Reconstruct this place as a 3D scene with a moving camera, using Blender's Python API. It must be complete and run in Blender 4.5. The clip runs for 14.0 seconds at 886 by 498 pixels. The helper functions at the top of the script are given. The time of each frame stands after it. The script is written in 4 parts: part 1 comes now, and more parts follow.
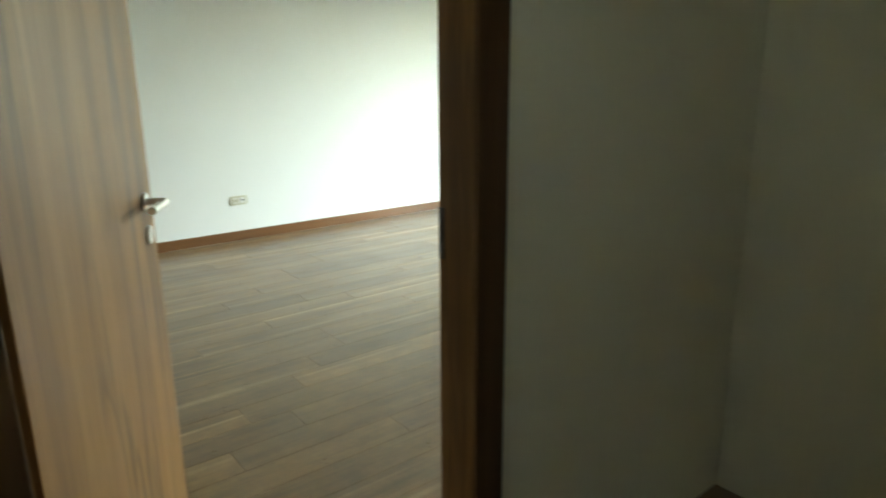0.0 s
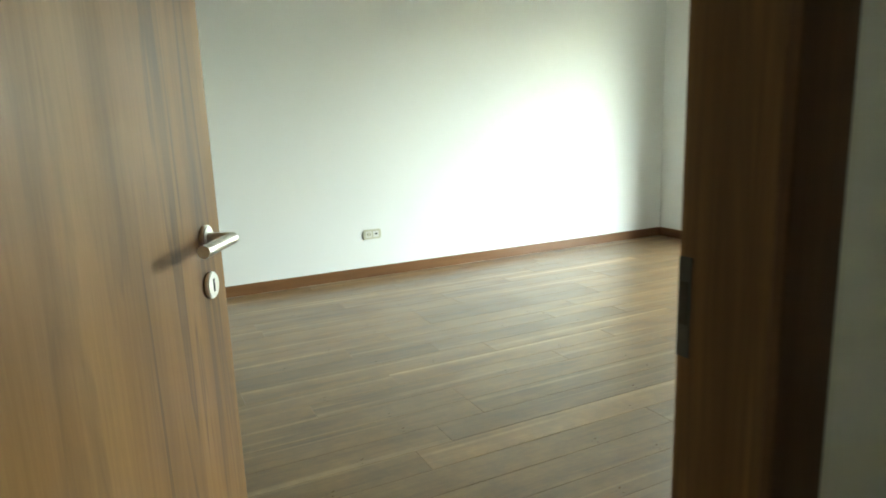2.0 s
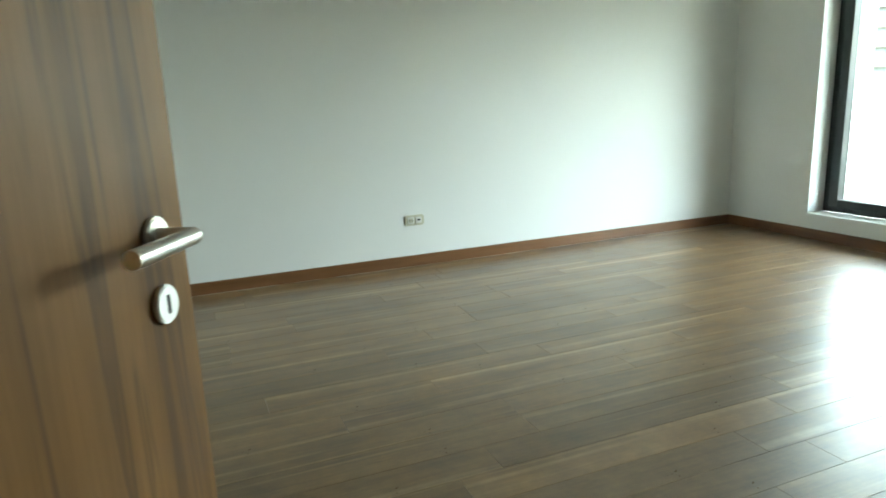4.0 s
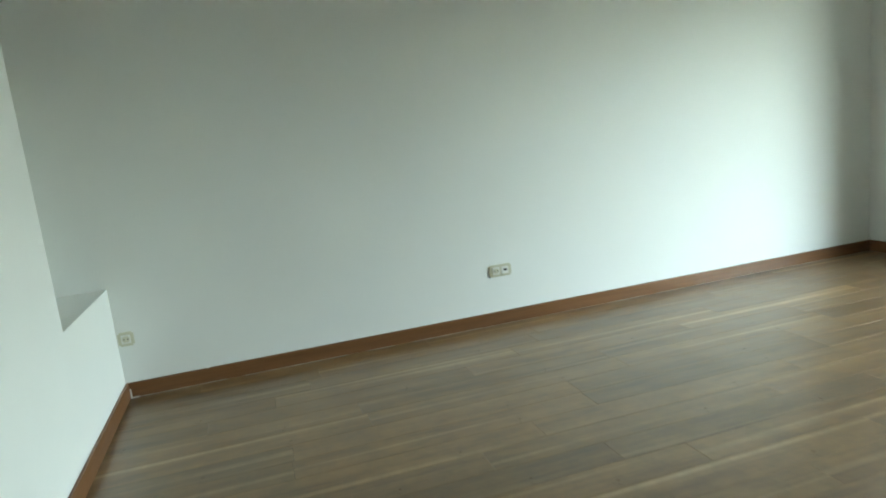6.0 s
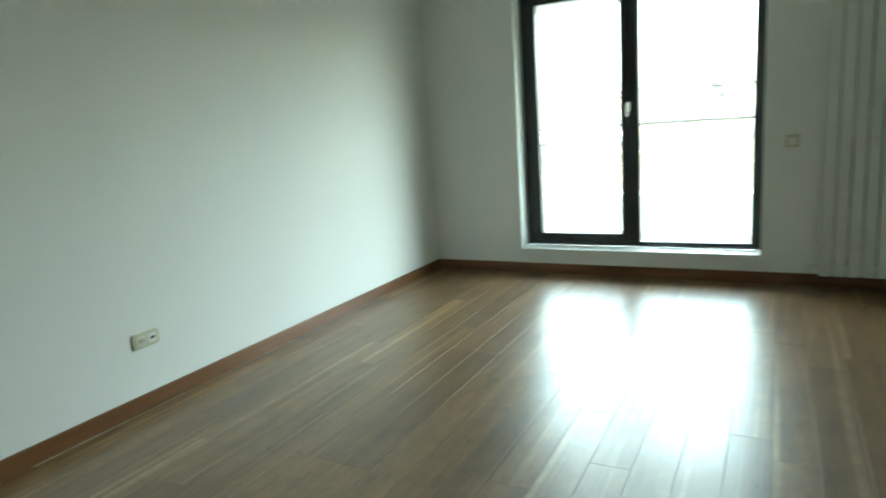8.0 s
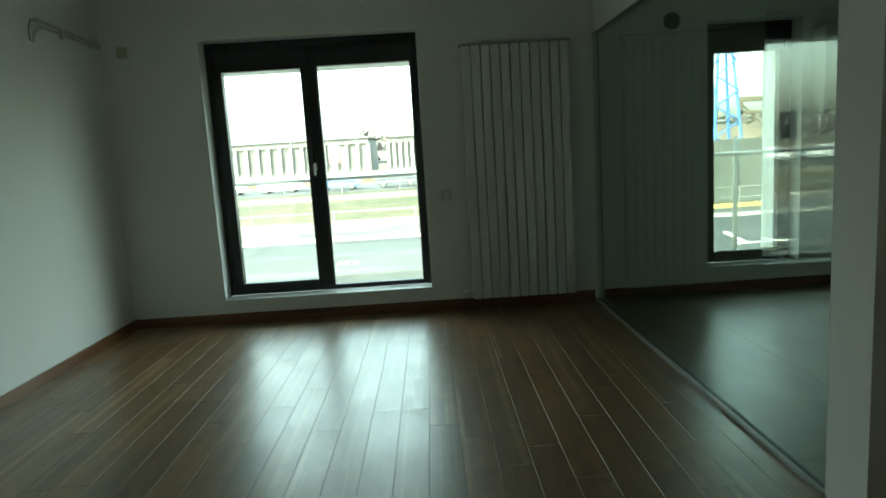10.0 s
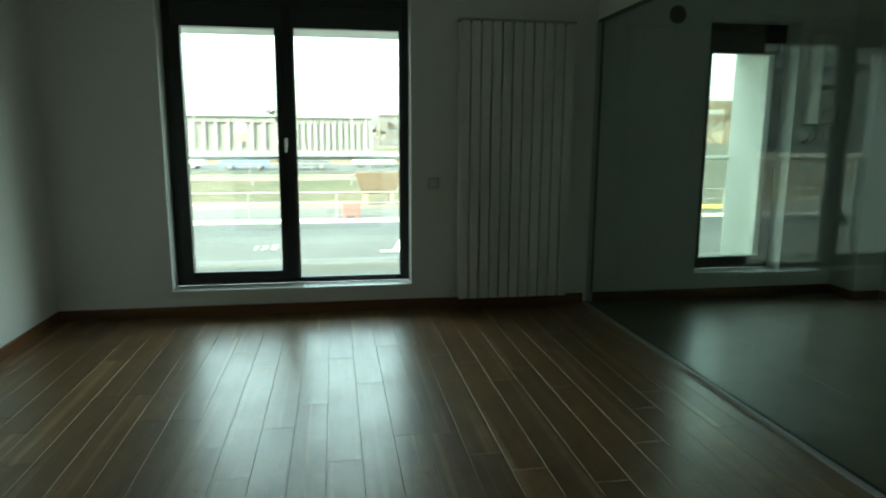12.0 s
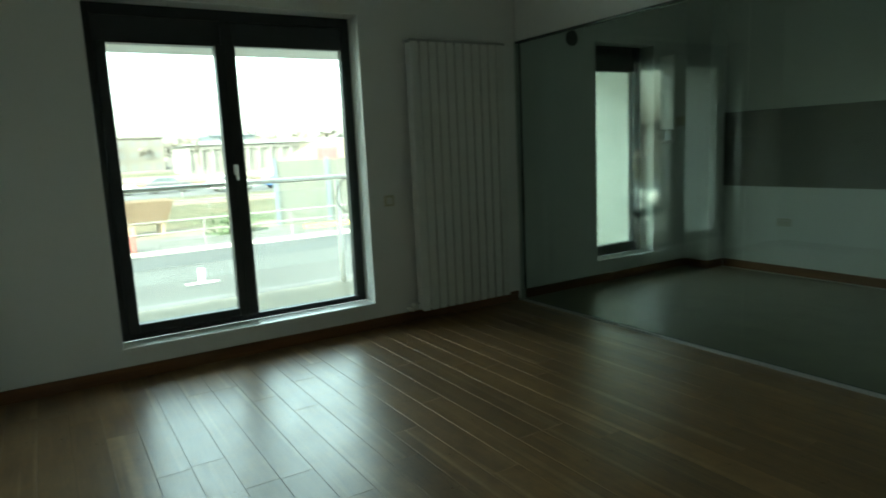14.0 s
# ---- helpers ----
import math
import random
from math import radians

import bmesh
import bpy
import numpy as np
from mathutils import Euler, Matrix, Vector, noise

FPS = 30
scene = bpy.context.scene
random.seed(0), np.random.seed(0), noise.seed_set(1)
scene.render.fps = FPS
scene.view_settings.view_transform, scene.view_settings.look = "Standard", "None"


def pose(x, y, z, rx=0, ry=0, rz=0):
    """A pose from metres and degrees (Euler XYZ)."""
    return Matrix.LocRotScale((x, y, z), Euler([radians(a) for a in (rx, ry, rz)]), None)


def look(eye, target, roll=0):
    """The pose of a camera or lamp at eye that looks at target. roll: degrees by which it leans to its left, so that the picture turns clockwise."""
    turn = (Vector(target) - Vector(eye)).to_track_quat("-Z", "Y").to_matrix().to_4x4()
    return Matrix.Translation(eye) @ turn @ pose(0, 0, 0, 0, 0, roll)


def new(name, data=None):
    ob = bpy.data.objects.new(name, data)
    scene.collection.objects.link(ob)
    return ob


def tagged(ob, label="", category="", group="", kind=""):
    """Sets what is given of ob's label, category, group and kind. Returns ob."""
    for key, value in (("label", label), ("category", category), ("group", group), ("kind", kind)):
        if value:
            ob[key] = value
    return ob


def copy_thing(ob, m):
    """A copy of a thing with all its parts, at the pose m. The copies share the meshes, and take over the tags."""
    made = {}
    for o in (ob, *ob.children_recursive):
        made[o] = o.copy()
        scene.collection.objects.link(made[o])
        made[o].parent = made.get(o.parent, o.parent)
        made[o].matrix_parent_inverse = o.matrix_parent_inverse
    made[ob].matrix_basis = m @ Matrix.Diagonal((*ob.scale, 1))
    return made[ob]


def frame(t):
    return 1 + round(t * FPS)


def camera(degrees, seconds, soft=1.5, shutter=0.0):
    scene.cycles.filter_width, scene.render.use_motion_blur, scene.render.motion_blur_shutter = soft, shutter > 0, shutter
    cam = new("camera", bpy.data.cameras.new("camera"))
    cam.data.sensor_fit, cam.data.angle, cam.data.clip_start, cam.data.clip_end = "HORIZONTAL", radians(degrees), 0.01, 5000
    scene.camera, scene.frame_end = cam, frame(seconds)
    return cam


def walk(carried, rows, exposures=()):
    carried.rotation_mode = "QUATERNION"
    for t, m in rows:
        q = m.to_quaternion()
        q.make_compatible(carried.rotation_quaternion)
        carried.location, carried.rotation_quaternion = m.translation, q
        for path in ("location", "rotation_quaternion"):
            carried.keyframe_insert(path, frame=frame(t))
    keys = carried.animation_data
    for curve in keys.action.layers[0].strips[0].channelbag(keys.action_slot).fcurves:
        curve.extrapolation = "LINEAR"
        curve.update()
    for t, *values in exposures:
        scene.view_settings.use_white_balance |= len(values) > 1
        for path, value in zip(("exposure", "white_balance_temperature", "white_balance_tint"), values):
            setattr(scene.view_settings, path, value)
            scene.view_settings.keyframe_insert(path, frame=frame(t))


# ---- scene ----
cam = camera(69.2, 14.0, soft=1.7, shutter=0.4)
PATH = [
    (0, (-4.889, -5.145, 1.276), (-3.688, -3.628, 0.77), -0.4),
    (0.5, (-4.801, -5.041, 1.257), (-3.926, -3.312, 0.763), -1.5),
    (1, (-4.682, -4.927, 1.223), (-3.962, -3.126, 0.736), 2.4),
    (1.5, (-4.603, -4.811, 1.184), (-4.104, -2.931, 0.717), -1.3),
    (2, (-4.61, -4.624, 1.178), (-3.752, -2.861, 0.784), -2.1),
    (2.5, (-4.618, -4.466, 1.166), (-3.748, -2.715, 0.744), -2.9),
    (3, (-4.572, -4.35, 1.154), (-3.803, -2.555, 0.725), -1.4),
    (3.2, (-4.577, -4.323, 1.152), (-3.829, -2.523, 0.705), -1.7),
    (5.3, (-4.236, -4.168, 1.091), (-3.575, -2.317, 0.719), -2.0),
    (5.5, (-4.246, -4.002, 1.091), (-3.674, -2.121, 0.724), -2.7),
    (6, (-4.37, -3.594, 1.176), (-3.813, -1.704, 0.832), -6.2),
    (6.5, (-4.45, -3.122, 1.141), (-3.871, -1.24, 0.792), -5.1),
    (7, (-4.676, -3.143, 1.199), (-3.636, -1.476, 0.824), -4.8),
    (7.5, (-4.735, -2.685, 1.197), (-3.275, -1.407, 0.719), -5.9),
    (8, (-4.863, -2.63, 1.234), (-3.13, -1.708, 0.854), -3.9),
    (8.5, (-5.275, -2.405, 1.316), (-3.344, -2.033, 0.95), -4.2),
    (9, (-5.345, -2.603, 1.323), (-3.366, -2.466, 1.069), -5.1),
    (9.2, (-5.374, -2.64, 1.322), (-3.39, -2.557, 1.08), -5.4),
    (11.3, (-5.239, -2.242, 1.305), (-3.28, -2.334, 0.914), -0.5),
    (11.5, (-5.125, -2.179, 1.3), (-3.165, -2.204, 0.901), -0.7),
    (12, (-4.828, -1.965, 1.307), (-2.884, -2.292, 0.968), 0.3),
    (12.5, (-4.699, -1.589, 1.348), (-2.785, -2.102, 1.079), 1.1),
    (13, (-4.693, -1.141, 1.329), (-2.883, -1.907, 0.957), -0.4),
    (13.5, (-4.51, -0.777, 1.284), (-2.694, -1.565, 0.995), -3.5),
    (14, (-4.38, -0.461, 1.348), (-2.699, -1.499, 1.039), -2.7),
]
EXPOSURES = [
    (0, 6.85, 7200, -7), (1.0, 6.95, 7200, -7), (1.5, 7.05, 7150, -7), (2.0, 7.05, 7100, -7), (2.5, 7.05, 7000, -8), (3.0, 6.62, 6900, -9),
    (5.5, 6.34, 6550, -9), (7.0, 6.2, 6550, -11), (7.5, 6.13, 6550, -12), (8.0, 5.98, 6600, -14), (8.5, 5.6, 6700, -17),
    (9.0, 5.2, 6700, -21), (11.5, 3.92, 6700, -22), (12.0, 4.17, 6700, -22), (12.5, 4.28, 6700, -22), (14.0, 4.28, 6700, -21),
]
walk(cam, [(t, look(eye, target, roll)) for t, eye, target, roll in PATH], EXPOSURES)

# ---- world and light ----
world = bpy.data.worlds.new("overcast_sky")
scene.world = world
world.use_nodes = True
wn = world.node_tree.nodes
sky = wn.new("ShaderNodeTexSky")
sky.sky_type, sky.sun_disc = "NISHITA", False
sky.sun_elevation, sky.sun_rotation = radians(38), radians(322)
sky.air_density, sky.dust_density, sky.ozone_density = 1.0, 5.0, 1.0
grey = wn.new("ShaderNodeHueSaturation")
grey.inputs["Saturation"].default_value = 0.5
world.node_tree.links.new(sky.outputs[0], grey.inputs["Color"])
world.node_tree.links.new(grey.outputs[0], wn["Background"].inputs["Color"])
wn["Background"].inputs["Strength"].default_value = 0.15
sun_data = bpy.data.lights.new("sun", "SUN")
sun_data.energy, sun_data.angle, sun_data.color = 0.5, radians(14), (1.0, 0.96, 0.9)
sun = new("sun", sun_data)
sun.matrix_world = look((-20, 25.6, 25), (0, 0, 0))


def portal(name, y0, y1, z0, z1):
    lamp = bpy.data.lights.new(name, "AREA")
    lamp.shape, lamp.size, lamp.size_y = "RECTANGLE", abs(y1 - y0), z1 - z0
    lamp.cycles.is_portal = True
    ob = new(name, lamp)
    ob.matrix_world = look((0.31, (y0 + y1) / 2, (z0 + z1) / 2), (-5, (y0 + y1) / 2, (z0 + z1) / 2))


portal("window_portal", -0.774, -2.538, 0.192, 2.33)
portal("kitchen_portal", -4.89, -5.69, 0.21, 2.25)

# ---- materials ----
def material(name):
    m = bpy.data.materials.new(name)
    m.use_nodes = True
    nt = m.node_tree
    return m, nt, nt.nodes, nt.nodes["Principled BSDF"]


def noise_node(nt, scale, detail=4.0, rough=0.55, stretch=None, seed_by_object=False):
    tc = nt.nodes.new("ShaderNodeTexCoord")
    mp = nt.nodes.new("ShaderNodeMapping")
    nt.links.new(tc.outputs["Object"], mp.inputs["Vector"])
    if stretch:
        mp.inputs["Scale"].default_value = stretch
    if seed_by_object:
        info = nt.nodes.new("ShaderNodeObjectInfo")
        mul = nt.nodes.new("ShaderNodeMath")
        mul.operation = "MULTIPLY"
        mul.inputs[1].default_value = 37.0
        nt.links.new(info.outputs["Random"], mul.inputs[0])
        comb = nt.nodes.new("ShaderNodeCombineXYZ")
        for k in range(3):
            nt.links.new(mul.outputs[0], comb.inputs[k])
        nt.links.new(comb.outputs[0], mp.inputs["Location"])
    n = nt.nodes.new("ShaderNodeTexNoise")
    n.inputs["Scale"].default_value, n.inputs["Detail"].default_value, n.inputs["Roughness"].default_value = scale, detail, rough
    nt.links.new(mp.outputs[0], n.inputs["Vector"])
    return n


def ramp(nt, source, stops):
    r = nt.nodes.new("ShaderNodeValToRGB")
    el = r.color_ramp.elements
    while len(el) < len(stops):
        el.new(0.5)
    for e, (p, c) in zip(el, stops):
        e.position, e.color = p, (*c, 1)
    nt.links.new(source, r.inputs["Fac"])
    return r


def bump(nt, source, bsdf, strength, distance):
    b = nt.nodes.new("ShaderNodeBump")
    b.inputs["Strength"].default_value, b.inputs["Distance"].default_value = strength, distance
    nt.links.new(source, b.inputs["Height"])
    nt.links.new(b.outputs[0], bsdf.inputs["Normal"])


def mix_colour(nt, a, b, fac, mode="MIX"):
    m = nt.nodes.new("ShaderNodeMix")
    m.data_type, m.blend_type = "RGBA", mode
    ia, ib, fi = m.inputs[6], m.inputs[7], m.inputs[0]
    for sock, value in ((ia, a), (ib, b)):
        if isinstance(value, tuple):
            sock.default_value = (*value, 1)
        else:
            nt.links.new(value, sock)
    if isinstance(fac, float):
        fi.default_value = fac
    else:
        nt.links.new(fac, fi)
    return m.outputs[2]


def plain(name, colour, rough=0.5, metal=0.0, vary=0.12, scale=9.0, bump_scale=120.0, bump_strength=0.08, spec=0.5):
    m, nt, nodes, bsdf = material(name)
    n = noise_node(nt, scale)
    lo = tuple(c * (1 - vary) for c in colour)
    hi = tuple(min(1, c * (1 + vary)) for c in colour)
    r = ramp(nt, n.outputs["Fac"], [(0.3, lo), (0.7, hi)])
    nt.links.new(r.outputs[0], bsdf.inputs["Base Color"])
    bsdf.inputs["Roughness"].default_value, bsdf.inputs["Metallic"].default_value = rough, metal
    bsdf.inputs["Specular IOR Level"].default_value = spec
    if bump_strength:
        f = noise_node(nt, bump_scale, 3.0)
        bump(nt, f.outputs["Fac"], bsdf, bump_strength, 0.002)
    return m


def paint(name, colour):
    """Roller-painted plaster: faint blotches and an orange-peel relief."""
    m, nt, nodes, bsdf = material(name)
    big = noise_node(nt, 1.1, 5.0)
    r = ramp(nt, big.outputs["Fac"], [(0.25, tuple(c * 0.965 for c in colour)), (0.75, colour)])
    nt.links.new(r.outputs[0], bsdf.inputs["Base Color"])
    bsdf.inputs["Roughness"].default_value = 0.9
    bsdf.inputs["Specular IOR Level"].default_value = 0.12
    fine = noise_node(nt, 260.0, 2.0)
    bump(nt, fine.outputs["Fac"], bsdf, 0.10, 0.001)
    return m


def wood(name, dark, mid, light, along, rough, streak=None, random_tone=0.0, bump_strength=0.12, streak_scale=16.0, spec=0.5, streak_at=(0.61, 0.72), mottle=0.0):
    """Timber with its grain along one axis (0, 1 or 2); streak is the pale sapwood colour."""
    m, nt, nodes, bsdf = material(name)
    st = [14.0, 14.0, 14.0]
    st[along] = 1.8 if mottle else 0.9
    broad = noise_node(nt, 1.0, 5.0, 0.6, st, True)
    st2 = [90.0, 90.0, 90.0]
    st2[along] = 7.0 if mottle else 3.0
    fine = noise_node(nt, 1.0, 4.0, 0.7, st2, True)
    r = ramp(nt, broad.outputs["Fac"], [(0.28, dark), (0.5, mid), (0.74, light)])
    f = ramp(nt, fine.outputs["Fac"], [(0.3, (0.62, 0.62, 0.62)), (0.7, (1.0, 1.0, 1.0))])
    colour = mix_colour(nt, r.outputs[0], f.outputs[0], 0.55, "MULTIPLY")
    if streak:
        st3 = [streak_scale] * 3
        st3[along] = 0.35
        wide = noise_node(nt, 1.0, 2.0, 0.4, st3, True)
        mask = ramp(nt, wide.outputs["Fac"], [(streak_at[0], (0, 0, 0)), (streak_at[1], (1, 1, 1))])
        colour = mix_colour(nt, colour, streak, mask.outputs[0])
    if mottle:
        scuff = noise_node(nt, 8.0, 6.0, 0.7)
        worn = ramp(nt, scuff.outputs["Fac"], [(0.36, (1 - mottle,) * 3), (0.64, (1.0, 1.0, 1.0))])
        colour = mix_colour(nt, colour, worn.outputs[0], 1.0, "MULTIPLY")
    if random_tone:
        info = nodes.new("ShaderNodeObjectInfo")
        tone = ramp(nt, info.outputs["Random"], [(0.0, (1 - random_tone,) * 3), (1.0, (1 + random_tone * 0.6, 1 + random_tone * 0.5, 1 + random_tone * 0.35))])
        colour = mix_colour(nt, colour, tone.outputs[0], 1.0, "MULTIPLY")
    nt.links.new(colour, bsdf.inputs["Base Color"])
    smear = noise_node(nt, 4.0 if mottle else 2.3, 6.0, 0.68)
    low, high = (0.80, 1.28) if mottle else (0.9, 1.15)
    rr = ramp(nt, smear.outputs["Fac"], [(0.35, (rough * low,) * 3), (0.65, (rough * high,) * 3)])
    nt.links.new(rr.outputs[0], bsdf.inputs["Roughness"])
    bsdf.inputs["Specular IOR Level"].default_value = spec
    if mottle:
        bsdf.inputs["Coat Weight"].default_value, bsdf.inputs["Coat Roughness"].default_value = 0.3, 0.32
    bump(nt, fine.outputs["Fac"], bsdf, bump_strength, 0.0012)
    return m


def veneer(name, dark, mid, light, vein):
    """Upright book veneer: broad uneven bands, a few wavering dark veins and fine pores."""
    m, nt, nodes, bsdf = material(name)
    band = noise_node(nt, 1.0, 4.0, 0.55, (9.0, 9.0, 0.45))
    band.inputs["Distortion"].default_value = 0.9
    colour = ramp(nt, band.outputs["Fac"], [(0.30, dark), (0.50, mid), (0.72, light)]).outputs[0]
    wave = noise_node(nt, 1.0, 3.0, 0.5, (11.0, 11.0, 0.6))
    wave.inputs["Distortion"].default_value = 2.4
    where = noise_node(nt, 1.0, 2.0, 0.5, (3.2, 3.2, 0.5))
    lines = ramp(nt, wave.outputs["Fac"], [(0.53, (0, 0, 0)), (0.60, (1, 1, 1)), (0.70, (0.2, 0.2, 0.2))]).outputs[0]
    zone = ramp(nt, where.outputs["Fac"], [(0.45, (0.06, 0.06, 0.06)), (0.62, (0.7, 0.7, 0.7))]).outputs[0]
    mask = mix_colour(nt, lines, zone, 1.0, "MULTIPLY")
    colour = mix_colour(nt, colour, vein, mask)
    pores = noise_node(nt, 1.0, 4.0, 0.7, (120.0, 120.0, 4.0))
    speck = ramp(nt, pores.outputs["Fac"], [(0.32, (0.72, 0.72, 0.72)), (0.62, (1.0, 1.0, 1.0))]).outputs[0]
    nt.links.new(mix_colour(nt, colour, speck, 0.6, "MULTIPLY"), bsdf.inputs["Base Color"])
    smear = noise_node(nt, 3.0, 4.0, 0.6)
    gloss = ramp(nt, smear.outputs["Fac"], [(0.3, (0.40,) * 3), (0.7, (0.52,) * 3)])
    nt.links.new(gloss.outputs[0], bsdf.inputs["Roughness"])
    bsdf.inputs["Specular IOR Level"].default_value = 0.3
    bump(nt, pores.outputs["Fac"], bsdf, 0.06, 0.0008)
    return m


def clear_glass(name, tint, normal_gloss=0.045, edge_gloss=0.9):
    """Thin sheet: tinted see-through whose gloss grows towards grazing views."""
    m, nt, nodes, bsdf = material(name)
    nodes.remove(bsdf)
    t, g, mix, lw = (nodes.new(k) for k in ("ShaderNodeBsdfTransparent", "ShaderNodeBsdfGlossy", "ShaderNodeMixShader", "ShaderNodeLayerWeight"))
    t.inputs["Color"].default_value = (*tint, 1)
    g.inputs["Color"].default_value, g.inputs["Roughness"].default_value = (0.95, 1.0, 0.97, 1), 0.002
    lw.inputs["Blend"].default_value = 0.5
    power, scale = nodes.new("ShaderNodeMath"), nodes.new("ShaderNodeMath")
    power.operation, scale.operation = "POWER", "MULTIPLY_ADD"
    power.inputs[1].default_value = 5.0
    scale.inputs[1].default_value, scale.inputs[2].default_value = edge_gloss, normal_gloss
    nt.links.new(lw.outputs["Facing"], power.inputs[0])
    nt.links.new(power.outputs[0], scale.inputs[0])
    nt.links.new(scale.outputs[0], mix.inputs[0])
    nt.links.new(t.outputs[0], mix.inputs[1])
    nt.links.new(g.outputs[0], mix.inputs[2])
    nt.links.new(mix.outputs[0], nodes["Material Output"].inputs["Surface"])
    return m


WALL = paint("white_wall_paint", (0.87, 0.875, 0.855))
CEIL = paint("white_ceiling_paint", (0.88, 0.88, 0.86))
HALL = paint("warm_white_hall_paint", (0.79, 0.765, 0.65))
PLANK = wood("smoked_walnut_laminate", (0.168, 0.094, 0.037), (0.280, 0.165, 0.066), (0.360, 0.224, 0.094), 0, 0.335, (0.44, 0.300, 0.155), 0.24, 0.03, 20.0, 1.0, mottle=0.34)
SUBFLOOR = plain("dark_floor_joint", (0.035, 0.024, 0.017), 0.8)
SKIRT = wood("reddish_brown_skirting", (0.135, 0.059, 0.023), (0.200, 0.091, 0.037), (0.250, 0.120, 0.052), 0, 0.35)
SKIRT_Y = wood("reddish_brown_skirting_cross", (0.135, 0.059, 0.023), (0.200, 0.091, 0.037), (0.250, 0.120, 0.052), 1, 0.35)
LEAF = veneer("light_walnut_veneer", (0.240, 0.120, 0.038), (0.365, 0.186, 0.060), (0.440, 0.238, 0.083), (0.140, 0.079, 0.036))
# Leaf veneer dimmed: part of the doorway's shade is in the colour.
LINING = veneer("half_shaded_walnut_lining", (0.130, 0.068, 0.028), (0.215, 0.118, 0.048), (0.275, 0.155, 0.066), (0.095, 0.054, 0.026))
# Darkest walnut copy, with the hall side's low light painted in.
JAMB = wood("shaded_walnut_frame", (0.075, 0.038, 0.018), (0.125, 0.066, 0.032), (0.165, 0.092, 0.048), 2, 0.45, spec=0.22)
STEEL = plain("brushed_steel", (0.78, 0.77, 0.74), 0.33, 1.0, 0.06, 40.0, 300.0, 0.05)
LIGHT_METAL = plain("pale_galvanised_steel", (0.40, 0.41, 0.40), 0.45, 0.2, 0.06)
FRAME = plain("anthracite_window_profile", (0.020, 0.024, 0.026), 0.42, 0.0, 0.1, 12.0, 200.0, 0.06)
SHUTTER = plain("dark_grey_shutter_box", (0.042, 0.048, 0.052), 0.5, 0.0, 0.1)
WHITE_PVC = plain("white_plastic", (0.78, 0.78, 0.74), 0.35, 0.0, 0.03, 20.0, 200.0, 0.03)
SILL = plain("glossy_white_sill", (0.86, 0.87, 0.86), 0.29, 0.0, 0.02, 12.0, 200.0, 0.02, 0.9)
IVORY = plain("ivory_plastic", (0.62, 0.60, 0.47), 0.38, 0.0, 0.04, 30.0, 200.0, 0.03)
BLACK = plain("black_plastic", (0.015, 0.015, 0.015), 0.5)
ENAMEL = plain("white_radiator_enamel", (0.80, 0.80, 0.77), 0.3, 0.0, 0.03, 14.0, 200.0, 0.04)
GREY_PIPE = plain("grey_pipe_insulation", (0.58, 0.58, 0.55), 0.8, 0.0, 0.2, 30.0)
SEAL = plain("grubby_pale_sealant", (0.40, 0.36, 0.29), 0.75, 0.0, 0.25, 20.0)
FILLER = plain("white_filler", (0.72, 0.71, 0.67), 0.8, 0.0, 0.1, 60.0)
PANE = clear_glass("window_pane", (0.835, 0.855, 0.85), 0.03)
RAIL_GLASS = clear_glass("railing_glass", (0.955, 0.966, 0.96), 0.03)
PART_GLASS = clear_glass("green_partition_glass", (0.715, 0.760, 0.725), 0.04)
ALU = plain("satin_aluminium", (0.30, 0.32, 0.30), 0.38, 1.0, 0.08, 30.0)
TILE = plain("olive_grey_floor_tile", (0.235, 0.225, 0.170), 0.33, 0.0, 0.14, 5.0, 80.0, 0.04)
SPLASH = plain("taupe_wall_tile", (0.155, 0.15, 0.125), 0.35, 0.0, 0.14, 6.0)
RENDER_WHITE = plain("white_exterior_render", (0.75, 0.75, 0.72), 0.85, 0.0, 0.06, 4.0, 150.0, 0.2)
CONCRETE = plain("pale_concrete", (0.33, 0.32, 0.29), 0.85, 0.0, 0.12, 2.0, 60.0, 0.3)
ASPHALT = plain("worn_pale_asphalt", (0.056, 0.058, 0.060), 0.9, 0.0, 0.12, 0.5, 90.0, 0.0, 0.2)
DARK_ASPHALT = plain("newer_dark_asphalt", (0.046, 0.049, 0.053), 0.9, 0.0, 0.12, 0.5, 90.0, 0.0, 0.2)
FENCE_GREY = plain("dull_galvanised_tube", (0.15, 0.15, 0.145), 0.6, 0.0, 0.08)
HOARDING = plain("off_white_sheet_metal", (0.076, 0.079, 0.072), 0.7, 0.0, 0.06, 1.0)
# Distance haze is mixed into this colour; there is no volume.
HILL = plain("hazy_brown_hillside", (0.102, 0.095, 0.088), 0.95, 0.0, 0.3, 0.03, 6.0, 0.0, 0.1)
POST_BLUE = plain("faded_blue_grey_post", (0.085, 0.105, 0.125), 0.6)
SHRUB = plain("pale_green_shrub_leaf", (0.055, 0.08, 0.04), 0.8, 0.0, 0.3, 3.0)
TAN = plain("tan_balcony_tile", (0.240, 0.212, 0.152), 0.7, 0.0, 0.1, 3.0)
PAVE = plain("pale_paving", (0.062, 0.060, 0.057), 0.85, 0.0, 0.12, 1.5, 40.0, 0.0)
GRASS, grass_nt, _, grass_bsdf = material("winter_grass")
patch = noise_node(grass_nt, 0.12, 6.0, 0.65)
tuft = noise_node(grass_nt, 1.7, 5.0, 0.7)
